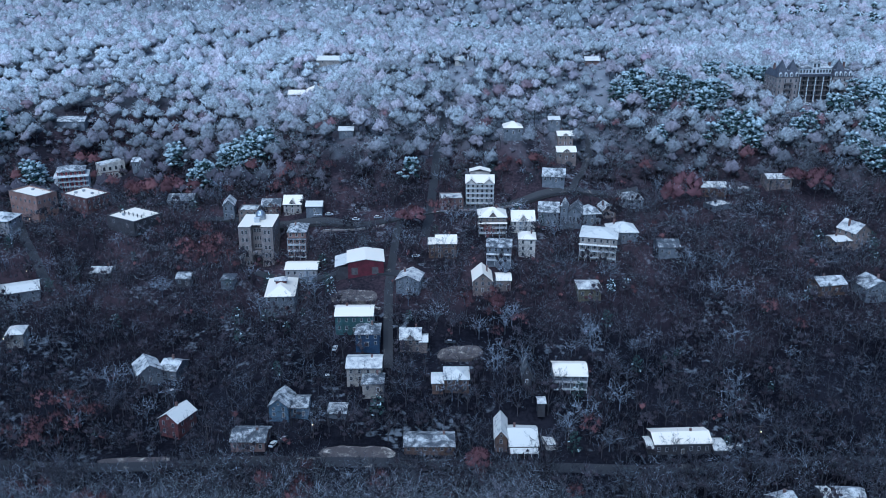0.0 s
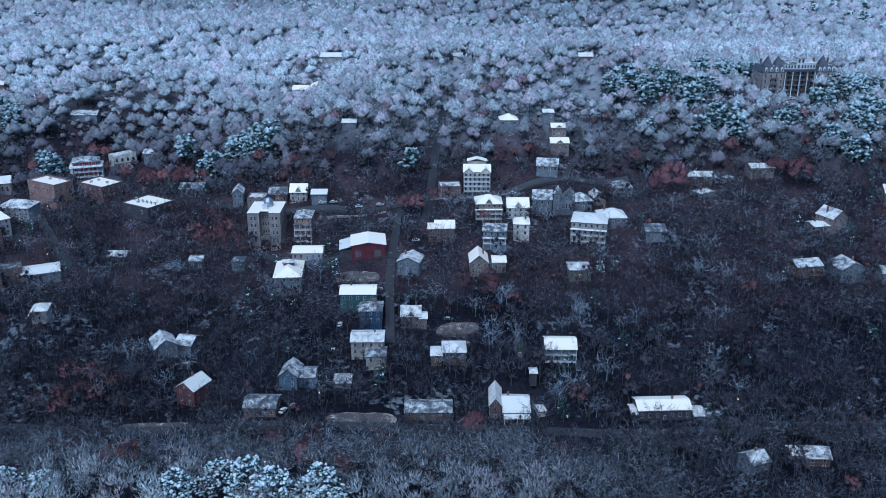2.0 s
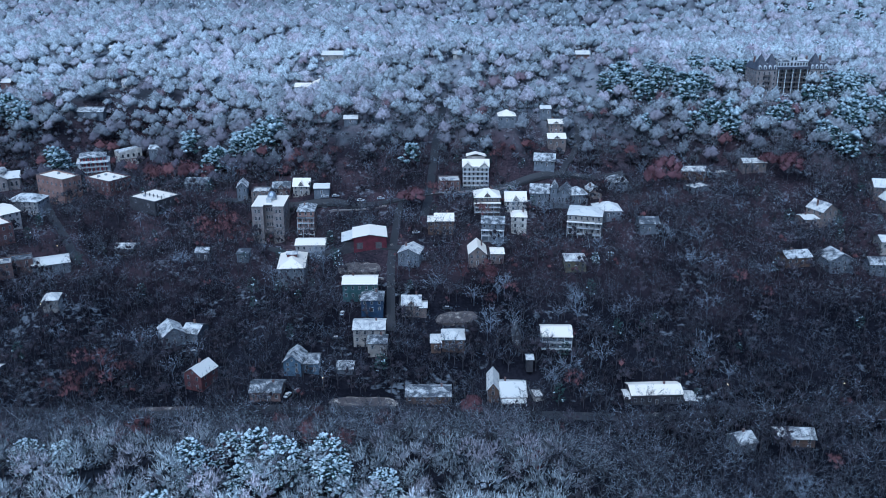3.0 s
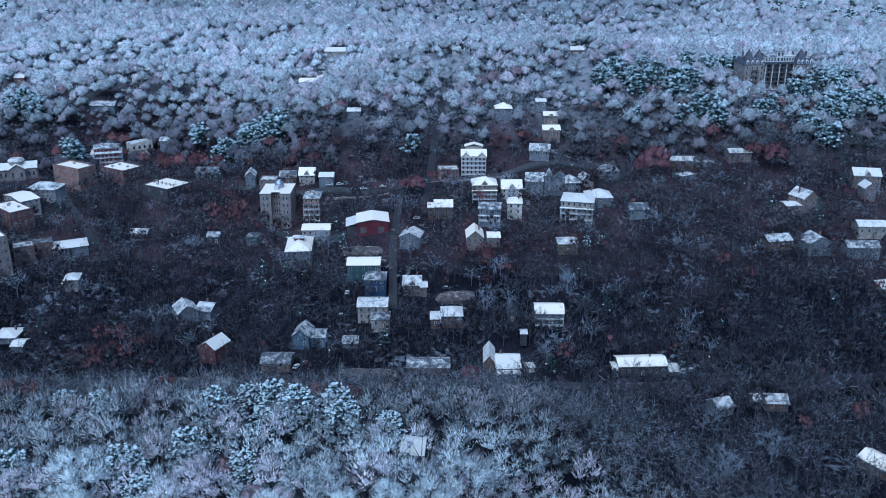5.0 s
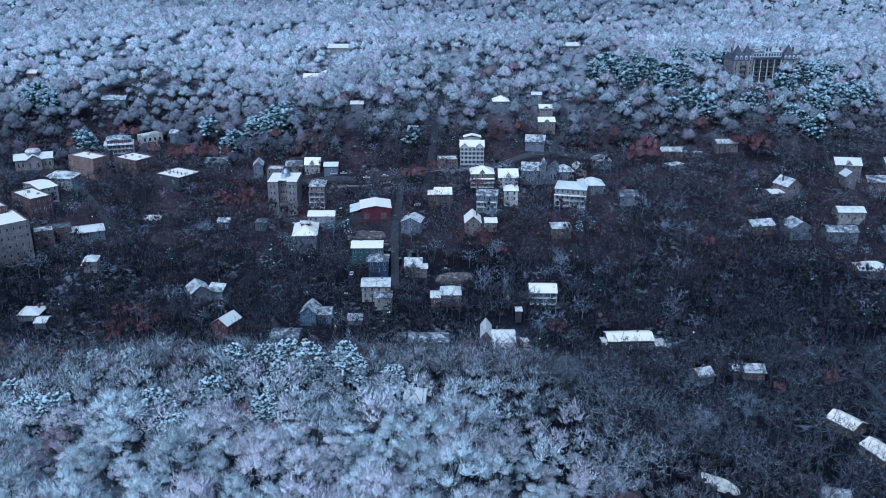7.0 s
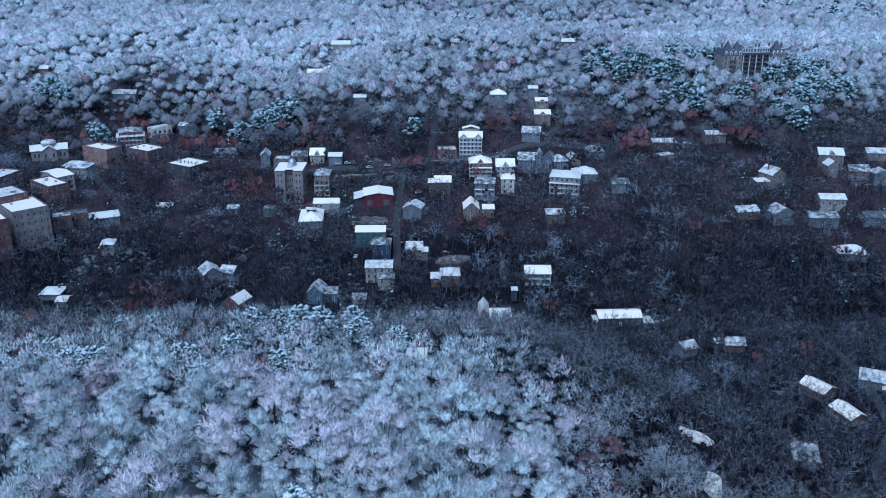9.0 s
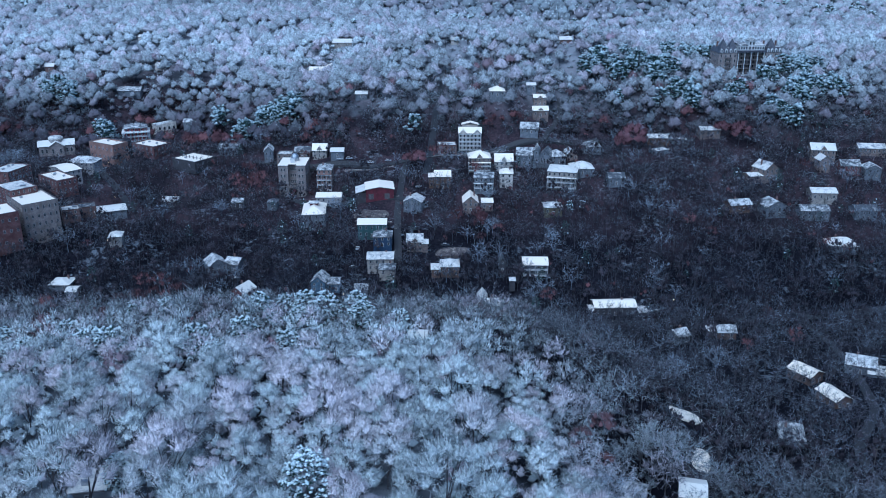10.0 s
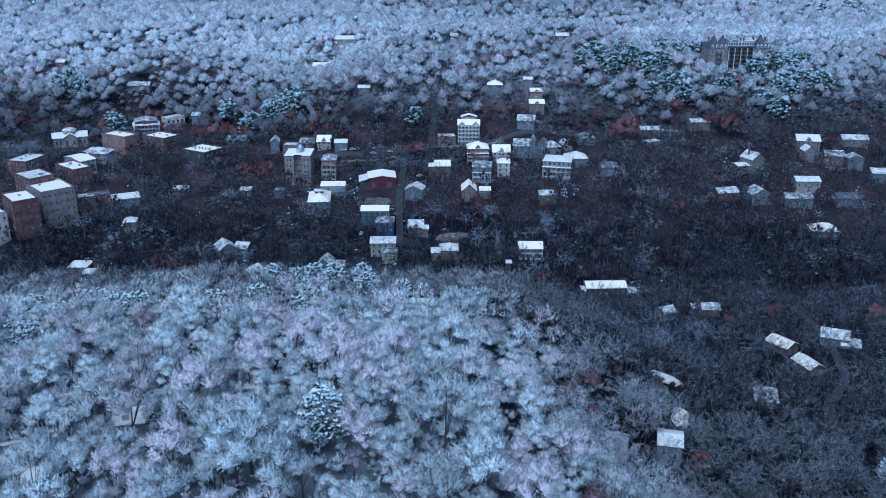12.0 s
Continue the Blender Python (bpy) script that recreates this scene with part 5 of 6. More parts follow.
ribbon("lawn", [(60, 54), (63, 66)], 6, LAWN, "snow-covered lawn beside the cabin", 0.2, spare=0.5, category="lawn", rag=0.06)
ribbon("lawn", [(84, 104), (86, 114)], 6, LAWN, "snow-covered clearing in the wood", 0.2, spare=0.5, category="lawn", rag=0.06)
ribbon("terrace", [(205, 575), (240, 592)], 10, GRAVEL, "bare brown terrace below the hotel", 0.2, category="terrace", rag=0.06)


# ---- trees ----
# room for the trees that stand out
ROOMS = [(-48, 384, 4), (84, 381, 4), (92, 385, 3), (-25, 17, 7), (-25, 8, 5), (-65, 25, 3.2), (-58, 6, 3.2), (8, 86, 3), (42, 51, 4), (95, 174, 6), (118, 194, 6), (-62, 403, 5), (-130, 390, 5), (36, 396, 5), (138, 455, 11), (214, 468, 9), (203, 472, 5), (-8, 447, 6), (16, 266, 5)]


def spikes(rng, base, way, length, width, face=None):
    """Thin three-cornered twigs from base points along their directions; face: the side that they lie to, loosely."""
    way = way / np.linalg.norm(way, axis=1)[:, None]
    loose = rng.normal(size=way.shape)
    across = np.cross(way, loose if face is None else face / np.linalg.norm(face, axis=1)[:, None] + loose * 0.12)
    across /= np.linalg.norm(across, axis=1)[:, None]
    half = across * (width / 2)[:, None]
    return np.stack([base - half, base + half, base + way * length[:, None]], 1)


def limb(a, b, r0, r1):
    """A three-sided tapered limb from a to b."""
    a, b = np.asarray(a, float), np.asarray(b, float)
    d = (b - a) / np.linalg.norm(b - a)
    u = np.cross(d, (0.3, 0.9, 0.2))
    u /= np.linalg.norm(u)
    v = np.cross(d, u)
    ring = [u * math.cos(k) + v * math.sin(k) for k in (0, 2.094, 4.189)]
    p, q = [a + r * r0 for r in ring], [b + r * r1 for r in ring]
    tris = []
    for i in range(3):
        j = (i + 1) % 3
        tris += [(p[i], p[j], q[j]), (p[i], q[j], q[i])]
    return np.array(tris)


KNOB = np.array([(1, 0, 0), (0, 1, 0), (-1, 0, 0), (0, -1, 0), (0, 0, 1), (0, 0, -1.0)])
KNOB_FACES = np.array([(0, 1, 4), (1, 2, 4), (2, 3, 4), (3, 0, 4), (1, 0, 5), (2, 1, 5), (3, 2, 5), (0, 3, 5)])


def knobs(rng, centres, sizes, flat=1.0, rough=0.3):
    """Closed lumps, each turned and misshapen; gives corners, faces and rounded normals."""
    verts, faces, soft = [], [], []
    for k, (c, s) in enumerate(zip(centres, sizes)):
        a = rng.uniform(0, 1.57)
        u = KNOB @ np.array([(math.cos(a), math.sin(a), 0), (-math.sin(a), math.cos(a), 0), (0, 0, 1)])
        verts.append(u * s * rng.uniform(1 - rough, 1 + rough, (6, 1)) * (1, 1, flat) + c)
        soft.append(u)
        faces.append(KNOB_FACES + 6 * k)
    return np.concatenate(verts), np.concatenate(faces), np.concatenate(soft)


def bare_tree(seed, tall, wide, twigs, width, length, lobes=9, limbs=3, core=0.5, whole_share=0.75):
    """Trunk and limbs, then a domed crown of uneven lobes: a dim inner tangle under a shell of fine frosted sprays."""
    rng = np.random.default_rng(seed)
    fork = tall * 0.3
    trunk = limb((0, 0, -1.5), (0, 0, fork), 0.26, 0.18)
    massed = whole_share >= 0.9
    spread_out, rise = (0.4, 0.17) if massed else (0.62, 0.27)
    heads, sizes = [], []
    for i in range(lobes):
        f = (i + 0.5) / lobes
        up = 1 - 1.15 * f
        r = math.sqrt(max(0.02, 1 - up * up)) * rng.uniform(0.75, 1.08)
        a = i * 2.4 + rng.uniform(-0.5, 0.5)
        heads.append((wide * spread_out * r * math.cos(a), wide * spread_out * r * math.sin(a), tall * (0.56 + rise * up) + rng.uniform(-0.6, 0.6)))
        sizes.append(wide * 1.3 / math.sqrt(lobes) * rng.uniform(0.75, 1.2))
    heads, sizes = np.array(heads), np.array(sizes)
    wood = []
    for i in range(limbs):
        h = heads[i * lobes // limbs]
        start = np.array((0, 0, fork * rng.uniform(0.7, 1.0)))
        wood.append(limb(start, h, 0.13, 0.03))
    heart = np.array((0, 0, tall * 0.42))

    def dome(p):
        d = (p - heart) * (1, 1, 1.15)
        return d / np.linalg.norm(d, axis=1)[:, None]

    cv, cf, cn = knobs(rng, heads, sizes * core)
    cn = cn * 0.5 + dome(cv) * 0.6 + (0, 0, 0.1)
    pick = rng.choice(lobes, twigs, p=sizes**2 / (sizes**2).sum())
    out = rng.normal(size=(twigs, 3))
    out /= np.linalg.norm(out, axis=1)[:, None]
    out[:, 2] = np.where(out[:, 2] < -0.3, -out[:, 2], out[:, 2])
    base = heads[pick] + out * sizes[pick][:, None] * rng.uniform(*((0.66, 0.98) if massed else (0.25, 0.8)), (twigs, 1)) * (1, 1, 0.9)
    # sprays fan out of their lobe and are shaded by the mass that they belong to
    whole = dome(base)
    face = out * (1.15 - whole_share) + whole * whole_share + (0, 0, 0.15)
    way = out * 0.6 + whole * 0.3 + (0, 0, 0.45) + rng.normal(size=(twigs, 3)) * 0.36
    if massed:
        # far crowns: the sprays lie closer to the dome
        way = out * 0.2 + whole * 0.25 + (0, 0, 0.15) + rng.normal(size=(twigs, 3)) * 0.6
    tw = spikes(rng, base, way, length * rng.uniform(0.5, 1.5, twigs), width * rng.uniform(0.6, 1.4, twigs), face)
    # sprays low on the dome are set apart to carry painted shade
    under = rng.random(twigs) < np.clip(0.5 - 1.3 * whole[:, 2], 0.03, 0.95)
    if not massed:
        # frost tops each lobe; the shade underneath is painted with darker twigs
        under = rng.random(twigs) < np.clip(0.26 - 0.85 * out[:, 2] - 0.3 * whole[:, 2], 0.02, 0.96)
    return trunk, (tw[~under], face[~under]), (tw[under], face[under]), np.concatenate(wood), (cv, cf, cn)


def fan_tree(seed, tall, wide, boughs, sprays, width):
    """An open, leafless tree: arching boughs, side branches that fork from them, and fine twigs on those."""
    rng = np.random.default_rng(seed)
    trunk = limb((0, 0, -1.5), (0, 0, tall * 0.36), 0.24, 0.17)
    main, wood, tw = [], [], []
    for i in range(boughs):
        a = i * 2.4 + rng.uniform(-0.4, 0.4)
        up = 1 - 1.0 * (i + 0.5) / boughs
        r = math.sqrt(1 - up * up) * rng.uniform(0.75, 1.1)
        start = np.array((0, 0, tall * rng.uniform(0.22, 0.36)))
        tip = np.array((math.cos(a) * wide * r, math.sin(a) * wide * r, tall * (0.56 + 0.42 * up * rng.uniform(0.8, 1.05))))
        bend = start * 0.5 + tip * 0.5 + (0, 0, tall * 0.07) + rng.normal(size=3) * 0.4
        run = tip - start
        # the bough itself, in two stretches
        main.append(spikes(rng, np.array([start, bend]), np.array([bend - start, tip - bend]), np.array([np.linalg.norm(bend - start) * 1.25, np.linalg.norm(tip - bend) * 1.05]), np.array([0.24, 0.16])))
        # side branches
        n = 7
        at = rng.uniform(0.35, 1.0, (n, 1))
        root = np.where(at < 0.5, start + (bend - start) * at * 2, bend + (tip - bend) * (at * 2 - 1))
        way = run / np.linalg.norm(run) * (0.7, 0.7, 0.3) + rng.normal(size=(n, 3)) * 0.6 + (0, 0, 0.1)
        way /= np.linalg.norm(way, axis=1)[:, None]
        reach = wide * rng.uniform(0.22, 0.48, n)
        wood.append(spikes(rng, root, way, reach, np.full(n, 0.10)))
        # twigs
        k = rng.integers(0, n, sprays)
        base = root[k] + way[k] * (reach[k] * rng.uniform(0.15, 1.0, sprays))[:, None]
        out = way[k] * 0.6 + rng.normal(size=(sprays, 3)) * 0.65 + (0, 0, 0.2)
        tw.append(spikes(rng, base, out, wide * rng.uniform(0.10, 0.25, sprays), width * rng.uniform(0.6, 1.4, sprays)))
    return np.concatenate([trunk] + main), np.concatenate(tw), np.concatenate(wood)


def pine_tree(seed, tall, wide, pads, snow=1.0, most=4, clump=0.34):
    """A pine: a straight trunk, and rounded tufts of needles that carry pads of snow."""
    rng = np.random.default_rng(seed)
    wood = limb((0, 0, -1.5), (0, 0, tall * 0.94), 0.24, 0.04)
    green, at, wide_of = [], [], []
    for i in range(pads):
        f = (i + 0.5) / pads
        z = tall * (0.26 + 0.68 * f)
        r = wide * math.sqrt(max(0.03, 1 - (1.25 * f - 0.3) ** 2)) * rng.uniform(0.45, 0.9)
        a = i * 2.4 + rng.uniform(-0.5, 0.5)
        c = np.array((r * math.cos(a), r * math.sin(a), z + rng.uniform(-0.4, 0.4)))
        s = wide * 1.5 / math.sqrt(pads) * rng.uniform(0.7, 1.25)
        n = 7
        out = rng.normal(size=(n, 3))
        out[:, 2] = np.abs(out[:, 2]) * 0.6
        out /= np.linalg.norm(out, axis=1)[:, None]
        if i == 0 or rng.random() < snow:
            for _ in range(rng.integers(most - 3, most)):
                at.append(c + rng.normal(size=3) * s * (0.5, 0.5, 0.22) + (0, 0, s * 0.2))
                wide_of.append(s * rng.uniform(clump, clump * 1.95))
        green.append(spikes(rng, c + out * s * 0.1 - (0, 0, s * 0.1), out * (1, 1, -0.2) + rng.normal(size=(n, 3)) * 0.3, s * rng.uniform(0.8, 1.4, n), s * rng.uniform(0.4, 0.7, n)))
    return wood, np.concatenate(green), knobs(rng, at, wide_of, 0.72, 0.5)


def free_of(x, y):
    ok = np.ones(len(x), bool)
    for cx, cy, c, s, hw, hd in BLOCKS:
        dx, dy = x - cx, y - cy
        ok &= ~((np.abs(dx * c + dy * s) < hw) & (np.abs(-dx * s + dy * c) < hd))
    for line, half in LANES:
        near = (x > line[:, 0].min() - half) & (x < line[:, 0].max() + half) & (y > line[:, 1].min() - half) & (y < line[:, 1].max() + half) & ok
        if near.any():
            d = ((x[near, None] - line[None, :, 0]) ** 2 + (y[near, None] - line[None, :, 1]) ** 2).min(1)
            ok[np.where(near)[0][d < half**2]] = False
    return ok


def scatter(seed, y0, y1, gap, jitter=0.42, wood=True):
    """Places on an uneven grid within the strip of country that lies before the flight."""
    rng = np.random.default_rng(seed)
    xs, ys = np.meshgrid(np.arange(-1400, 1400, gap), np.arange(y0, y1, gap))
    x = xs.ravel() + (ys.ravel() / gap % 2) * gap * 0.5 + rng.uniform(-1, 1, xs.size) * gap * jitter
    y = ys.ravel() + rng.uniform(-1, 1, xs.size) * gap * jitter
    keep = np.abs(x) < 0.47 * (y + 158) + 45
    x, y = x[keep], y[keep]
    ok = free_of(x, y)
    for rx, ry, rr in ROOMS if wood else ():
        ok &= (x - rx) ** 2 + (y - ry) ** 2 > rr * rr
    return x[ok], y[ok], rng


def soup(t, face=None):
    """Loose triangles; face: the direction by which each is shaded."""
    n = np.zeros((len(t) * 3, 3)) if face is None else np.repeat(face / np.linalg.norm(face, axis=1)[:, None], 3, 0)
    return t.reshape(-1, 3), np.arange(len(t) * 3).reshape(-1, 3), n


def wood_of(name, label, x, y, rng, kinds, choice, mats, low=0.66, high=1.28):
    """Joins many trees into one mesh. kinds: lists of (material, (corners, faces, normals))."""
    z = ground_height(x, y)
    turn, size = rng.uniform(0, 6.283, len(x)), rng.uniform(low, high, len(x))
    for gx, gy, half, deep in GLADES:
        # young growth below the houses on the hillside
        size = np.where((np.abs(x - gx) < half) & (y < gy + 4) & (y > gy - deep), size * 0.5, size)
    verts, faces, ids, soft, tones, count = [], [], [], [], [], 0
    tone = rng.random(len(x))
    for k, sets in enumerate(kinds):
        here = np.where(choice == k)[0]
        if not len(here):
            continue
        c, s = np.cos(turn[here]), np.sin(turn[here])

        def turned(p):
            return np.stack([np.outer(c, p[:, 0]) - np.outer(s, p[:, 1]), np.outer(s, p[:, 0]) + np.outer(c, p[:, 1]), np.broadcast_to(p[:, 2], (len(here), len(p)))], 2)

        for m, (p, f, n) in sets:
            if not len(f):
                continue
            q = turned(p) * size[here][:, None, None] + np.stack([x[here], y[here], z[here]], 1)[:, None, :]
            verts.append(q.reshape(-1, 3).astype(np.float32))
            tones.append(np.repeat(tone[here], len(p)))
            soft.append(turned(n).reshape(-1, 3).astype(np.float32))
            faces.append((f[None] + (np.arange(len(here)) * len(p))[:, None, None] + count).reshape(-1, 3))
            ids.append(np.full(len(here) * len(f), m, np.int32))
            count += len(here) * len(p)
    me = build_mesh(name, np.concatenate(verts), np.concatenate(faces), mats, np.concatenate(ids), True)
    me.normals_split_custom_set_from_vertices(np.concatenate(soft))
    me.attributes.new("tone", "FLOAT", "POINT").data.foreach_set("value", np.concatenate(tones).astype(np.float32))
    return tagged(new(name, me), label, "trees", kind="stuff")


PALE_BOUGH = two_tone("snow_lined_boughs", (0.12, 0.125, 0.14), (0.42, 0.46, 0.52), 0.3, 0.9)
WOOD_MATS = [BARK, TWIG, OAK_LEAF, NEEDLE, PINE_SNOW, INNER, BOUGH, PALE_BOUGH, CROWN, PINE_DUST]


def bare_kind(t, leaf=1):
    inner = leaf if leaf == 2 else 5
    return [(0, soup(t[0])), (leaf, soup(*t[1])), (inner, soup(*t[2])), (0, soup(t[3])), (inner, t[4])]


def fan_kind(t, bough=6):
    return [(0, soup(t[0])), (1, soup(t[1])), (bough, soup(t[2]))]


def pine_kind(t, snow=4):
    return [(0, soup(t[0])), (3, soup(t[1])), (snow, t[2])]


# oaks that keep their red leaves: x, y, radius
OAK_GROVES = ((168, 492, 6), (-165, 515, 24), (-118, 428, 15), (-2, 452, 15), (24, 376, 12), (-17, 104, 5), (-96, 132, 6), (-39, 95, 4), (56, 122, 6), (-150, 300, 16), (34, 355, 10), (-70, 500, 25), (-240, 560, 30), (42, 500, 9), (62, 492, 8), (-84, 476, 9))


def in_oaks(x, y):
    ok = np.zeros(len(x), bool)
    for ox, oy, orad in OAK_GROVES:
        ok |= (x - ox) ** 2 + (y - oy) ** 2 < orad**2
    return ok


def patchiness(x, y):
    return np.sin(x / 31 + 2 * np.sin(y / 47)) + np.sin(y / 23 + x / 71 + 1.0) + 0.6 * np.sin(x / 11 + y / 13)


# pines stand in groups: x, y, radius, count
PINE_GROVES = ((-117, 542, 14, 16), (-140, 528, 7, 4), (-165, 561, 3, 2),
               (130, 577, 7, 4), (139, 583, 8, 5), (164, 590, 11, 6), (181, 595, 10, 5), (214, 650, 12, 5), (236, 645, 12, 5), (180, 571, 6, 3), (189, 589, 7, 4),
               (192, 540, 7, 4), (195, 522, 6, 3), (174, 528, 3, 1), (146, 569, 3, 1), (142, 529, 3, 1), (256, 590, 10, 6), (266, 565, 10, 6), (254, 507, 7, 3),
               (274, 527, 12, 8), (303, 590, 16, 10), (256, 491, 5, 2), (228, 531, 5, 2), (300, 545, 16, 8), (-14, 496, 3, 1), (2, 508, 5, 2),
               (4, 515, 10, 3), (-252, 540, 8, 4), (-310, 600, 16, 6))
# and one by one on the near hill
HILL_PINES = ((-58, 143), (-52, 157), (-44, 154), (-44, 138), (-36, 144), (-26, 147), (-23, 138), (-92, 151), (-70, 108), (-62, 95), (-59, 120), (-43, 110), (-11, 134), (-105, 159), (-115, 125), (-94, 104), (-132, 117), (-100, 104), (-125, 80), (-119, 104), (-115, 74))
prng = np.random.default_rng(5)
pine_x, pine_y = [], []
for gx, gy, gr, gc in PINE_GROVES:
    a, r = prng.uniform(0, 6.283, gc), gr * np.sqrt(prng.uniform(0, 1, gc))
    pine_x.append(gx + r * np.cos(a))
    pine_y.append(gy + r * np.sin(a))
pine_x, pine_y = np.concatenate(pine_x), np.concatenate(pine_y)
ok = free_of(pine_x, pine_y)
pine_x, pine_y = pine_x[ok], pine_y[ok]
near_x, near_y = np.array(HILL_PINES, float).T
fine_pines = [pine_kind(pine_tree(170 + i, 13.5, 5.8, 140, 1.0, 5)) for i in range(4)]
wood_of("hill_pines", "broad green pines under clumps of snow on the near hill", near_x, near_y, prng, fine_pines, prng.integers(0, 4, len(near_x)), WOOD_MATS, 0.85, 1.15)
near_pines = [pine_kind(pine_tree(70 + i, 15.5, 6.4, 30, 0.85, 4, 0.46), 9) for i in range(5)]
wood_of("pine_wood", "snow-laden green pines standing in groves", pine_x, pine_y, prng, near_pines, prng.integers(0, 5, len(pine_x)), WOOD_MATS, 1.0, 1.35)
pine_x, pine_y = np.r_[pine_x, near_x], np.r_[pine_y, near_y]


def clear_of_pines(x, y, gap=3.2):
    d = ((x[:, None] - pine_x[None]) ** 2 + (y[:, None] - pine_y[None]) ** 2).min(1)
    return d > gap * gap


# near wood on the hill under the flight
near_kinds = [bare_kind(bare_tree(10 + i, 13.0 + i % 3, 4.9 + 0.35 * (i % 3), 2500, 0.085, 0.7, 11, 4, 0.4, 0.5)) for i in range(6)]
near_kinds += [bare_kind(bare_tree(20 + i, 12.0, 4.6, 1000, 0.11, 0.7, 13, 3, 0.45), 2) for i in range(2)]
near_kinds += [fan_kind(fan_tree(26 + i, 14.5, 6.2, 18, 40, 0.10), (7, 1, 7)[i]) for i in range(3)]
x, y, rng = scatter(1, -30, 100, 7.8)
ok = clear_of_pines(x, y)
x, y = x[ok], y[ok]
roll, where = rng.random(len(x)), patchiness(x, y)
low = ground_height(x, y) < 16
choice = np.where(roll < 0.02 + 0.03 * (where > 1.2) + 0.6 * in_oaks(x, y), 6 + rng.integers(0, 2, len(x)), rng.integers(0, 6, len(x)))
choice = np.where(low & (roll > 0.1), 8 + rng.integers(0, 3, len(x)), choice)
single = np.where((np.abs(x + 20) < 80) & (y > -16) & (y < 96) & (choice < 8))[0][:298]
rest = np.setdiff1d(np.arange(len(x)), single)
outer_kinds = [bare_kind(bare_tree(190 + i, 13.0 + i % 3, 5.2, 1100, 0.12, 0.75, 11, 3, 0.4, 0.5)) for i in range(6)] + near_kinds[6:]
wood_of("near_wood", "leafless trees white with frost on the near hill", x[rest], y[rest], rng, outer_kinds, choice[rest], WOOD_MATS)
tree_meshes = []
for k in near_kinds[:8]:
    (_, (tv, tf, _)), *rest_sets = k
    v = np.concatenate([q[0] for _, q in rest_sets])
    start = np.cumsum([0] + [len(q[0]) for _, q in rest_sets])
    f = np.concatenate([q[1] + n for (_, q), n in zip(rest_sets, start)])
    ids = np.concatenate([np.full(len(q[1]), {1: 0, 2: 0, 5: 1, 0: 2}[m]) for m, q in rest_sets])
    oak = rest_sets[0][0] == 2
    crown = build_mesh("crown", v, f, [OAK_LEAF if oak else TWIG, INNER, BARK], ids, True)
    crown.normals_split_custom_set_from_vertices(np.concatenate([q[2] for _, q in rest_sets]))
    tree_meshes.append((build_mesh("trunk", tv, tf, [BARK]), crown))
zs = ground_height(x, y)
for i in single:
    k = int(choice[i])
    oak = k > 5
    ob = thing("tree", pose(x[i], y[i], zs[i], 0, 0, rng.uniform(0, 360)), "young oak holding withered red-brown leaves in frost" if oak else "leafless tree with a rounded crown white with frost", "tree", "frosted trees on the hill")
    s = rng.uniform(0.68, 1.1) * (1.4 if rng.random() < 0.25 else 1.0)
    ob.scale = (s, s, s)
    part("trunk", tree_meshes[k][0], (), ob)
    part("crown", tree_meshes[k][1], (), ob)

mid_kinds = [bare_kind(bare_tree(30 + i, 13.0, 4.9, 290, 0.17, 1.1, 8, 2, 0.3)) for i in range(5)]
mid_kinds += [bare_kind(bare_tree(40 + i, 12.0, 4.7, 320, 0.22, 0.9, 9, 2, 0.48), 2) for i in range(2)]
mid_kinds += [fan_kind(fan_tree(46 + i, 13.0, 5.8, 10, 24, 0.10), (6, 1, 1, 7)[i]) for i in range(4)]
x, y, rng = scatter(2, 100, 272, 7.4)
# the fringe of trees below the road leaves it open in places
ok = clear_of_pines(x, y) & ((y < 258) | ~((np.abs(x + 110) < 12) | (np.abs(x + 29) < 12) | (np.abs(x - 55) < 11)))
x, y = x[ok], y[ok]
roll, where = rng.random(len(x)), patchiness(x, y)
low = ground_height(x, y) < 12
choice = np.where(roll < np.where(x > 20, 0.008, 0.04) + 0.05 * ((where > 1.2) & (x < 20)) + 0.6 * in_oaks(x, y), 5 + rng.integers(0, 2, len(x)), rng.integers(0, 5, len(x)))
choice = np.where(low & (roll > 0.06), 7 + rng.integers(0, 4, len(x)), choice)
wood_of("slope_wood", "leafless frosted trees on the slope above the road", x, y, rng, mid_kinds, choice, WOOD_MATS)

# thicket along the lower side of the road
x, y, rng = scatter(14, 256, 274, 3.9, 0.5)
ok = ~((np.abs(x + 110) < 12) | (np.abs(x + 29) < 12) | (np.abs(x - 55) < 11))
x, y = x[ok], y[ok]
thicket = [bare_kind(bare_tree(180 + i, 6.0, 3.0, 60, 0.12, 1.2, 4, 2, 0.4)) for i in range(3)]
wood_of("verge_thicket", "bare thicket along the valley road", x, y, rng, thicket, rng.integers(0, 3, len(x)), WOOD_MATS, 0.7, 1.5)

# town trees in the valley: bare and dark, with a few red-leaved oaks
town_kinds = [fan_kind(fan_tree(50 + i, 12.0, 6.2, 8, 18, 0.10), (6, 1, 6, 1, 6, 1)[i]) for i in range(6)]
town_kinds_pale = [[(6, soup(t[0])), (7, soup(t[1])), (7, soup(t[2]))] for t in (fan_tree(230 + i, 13.0, 6.6, 10, 20, 0.09) for i in range(3))]
town_kinds += [bare_kind(bare_tree(58 + i, 13.5, 5.8, 240, 0.2, 1.2, 8, 1, 0.3, 0.85), 2) for i in range(2)]
town_kinds += [bare_kind(bare_tree(60 + i, 10.5, 4.2, 130, 0.2, 1.2, 6, 1, 0.45)) for i in range(3)]
x, y, rng = scatter(3, 278, 500, 6.5)
ok = clear_of_pines(x, y)
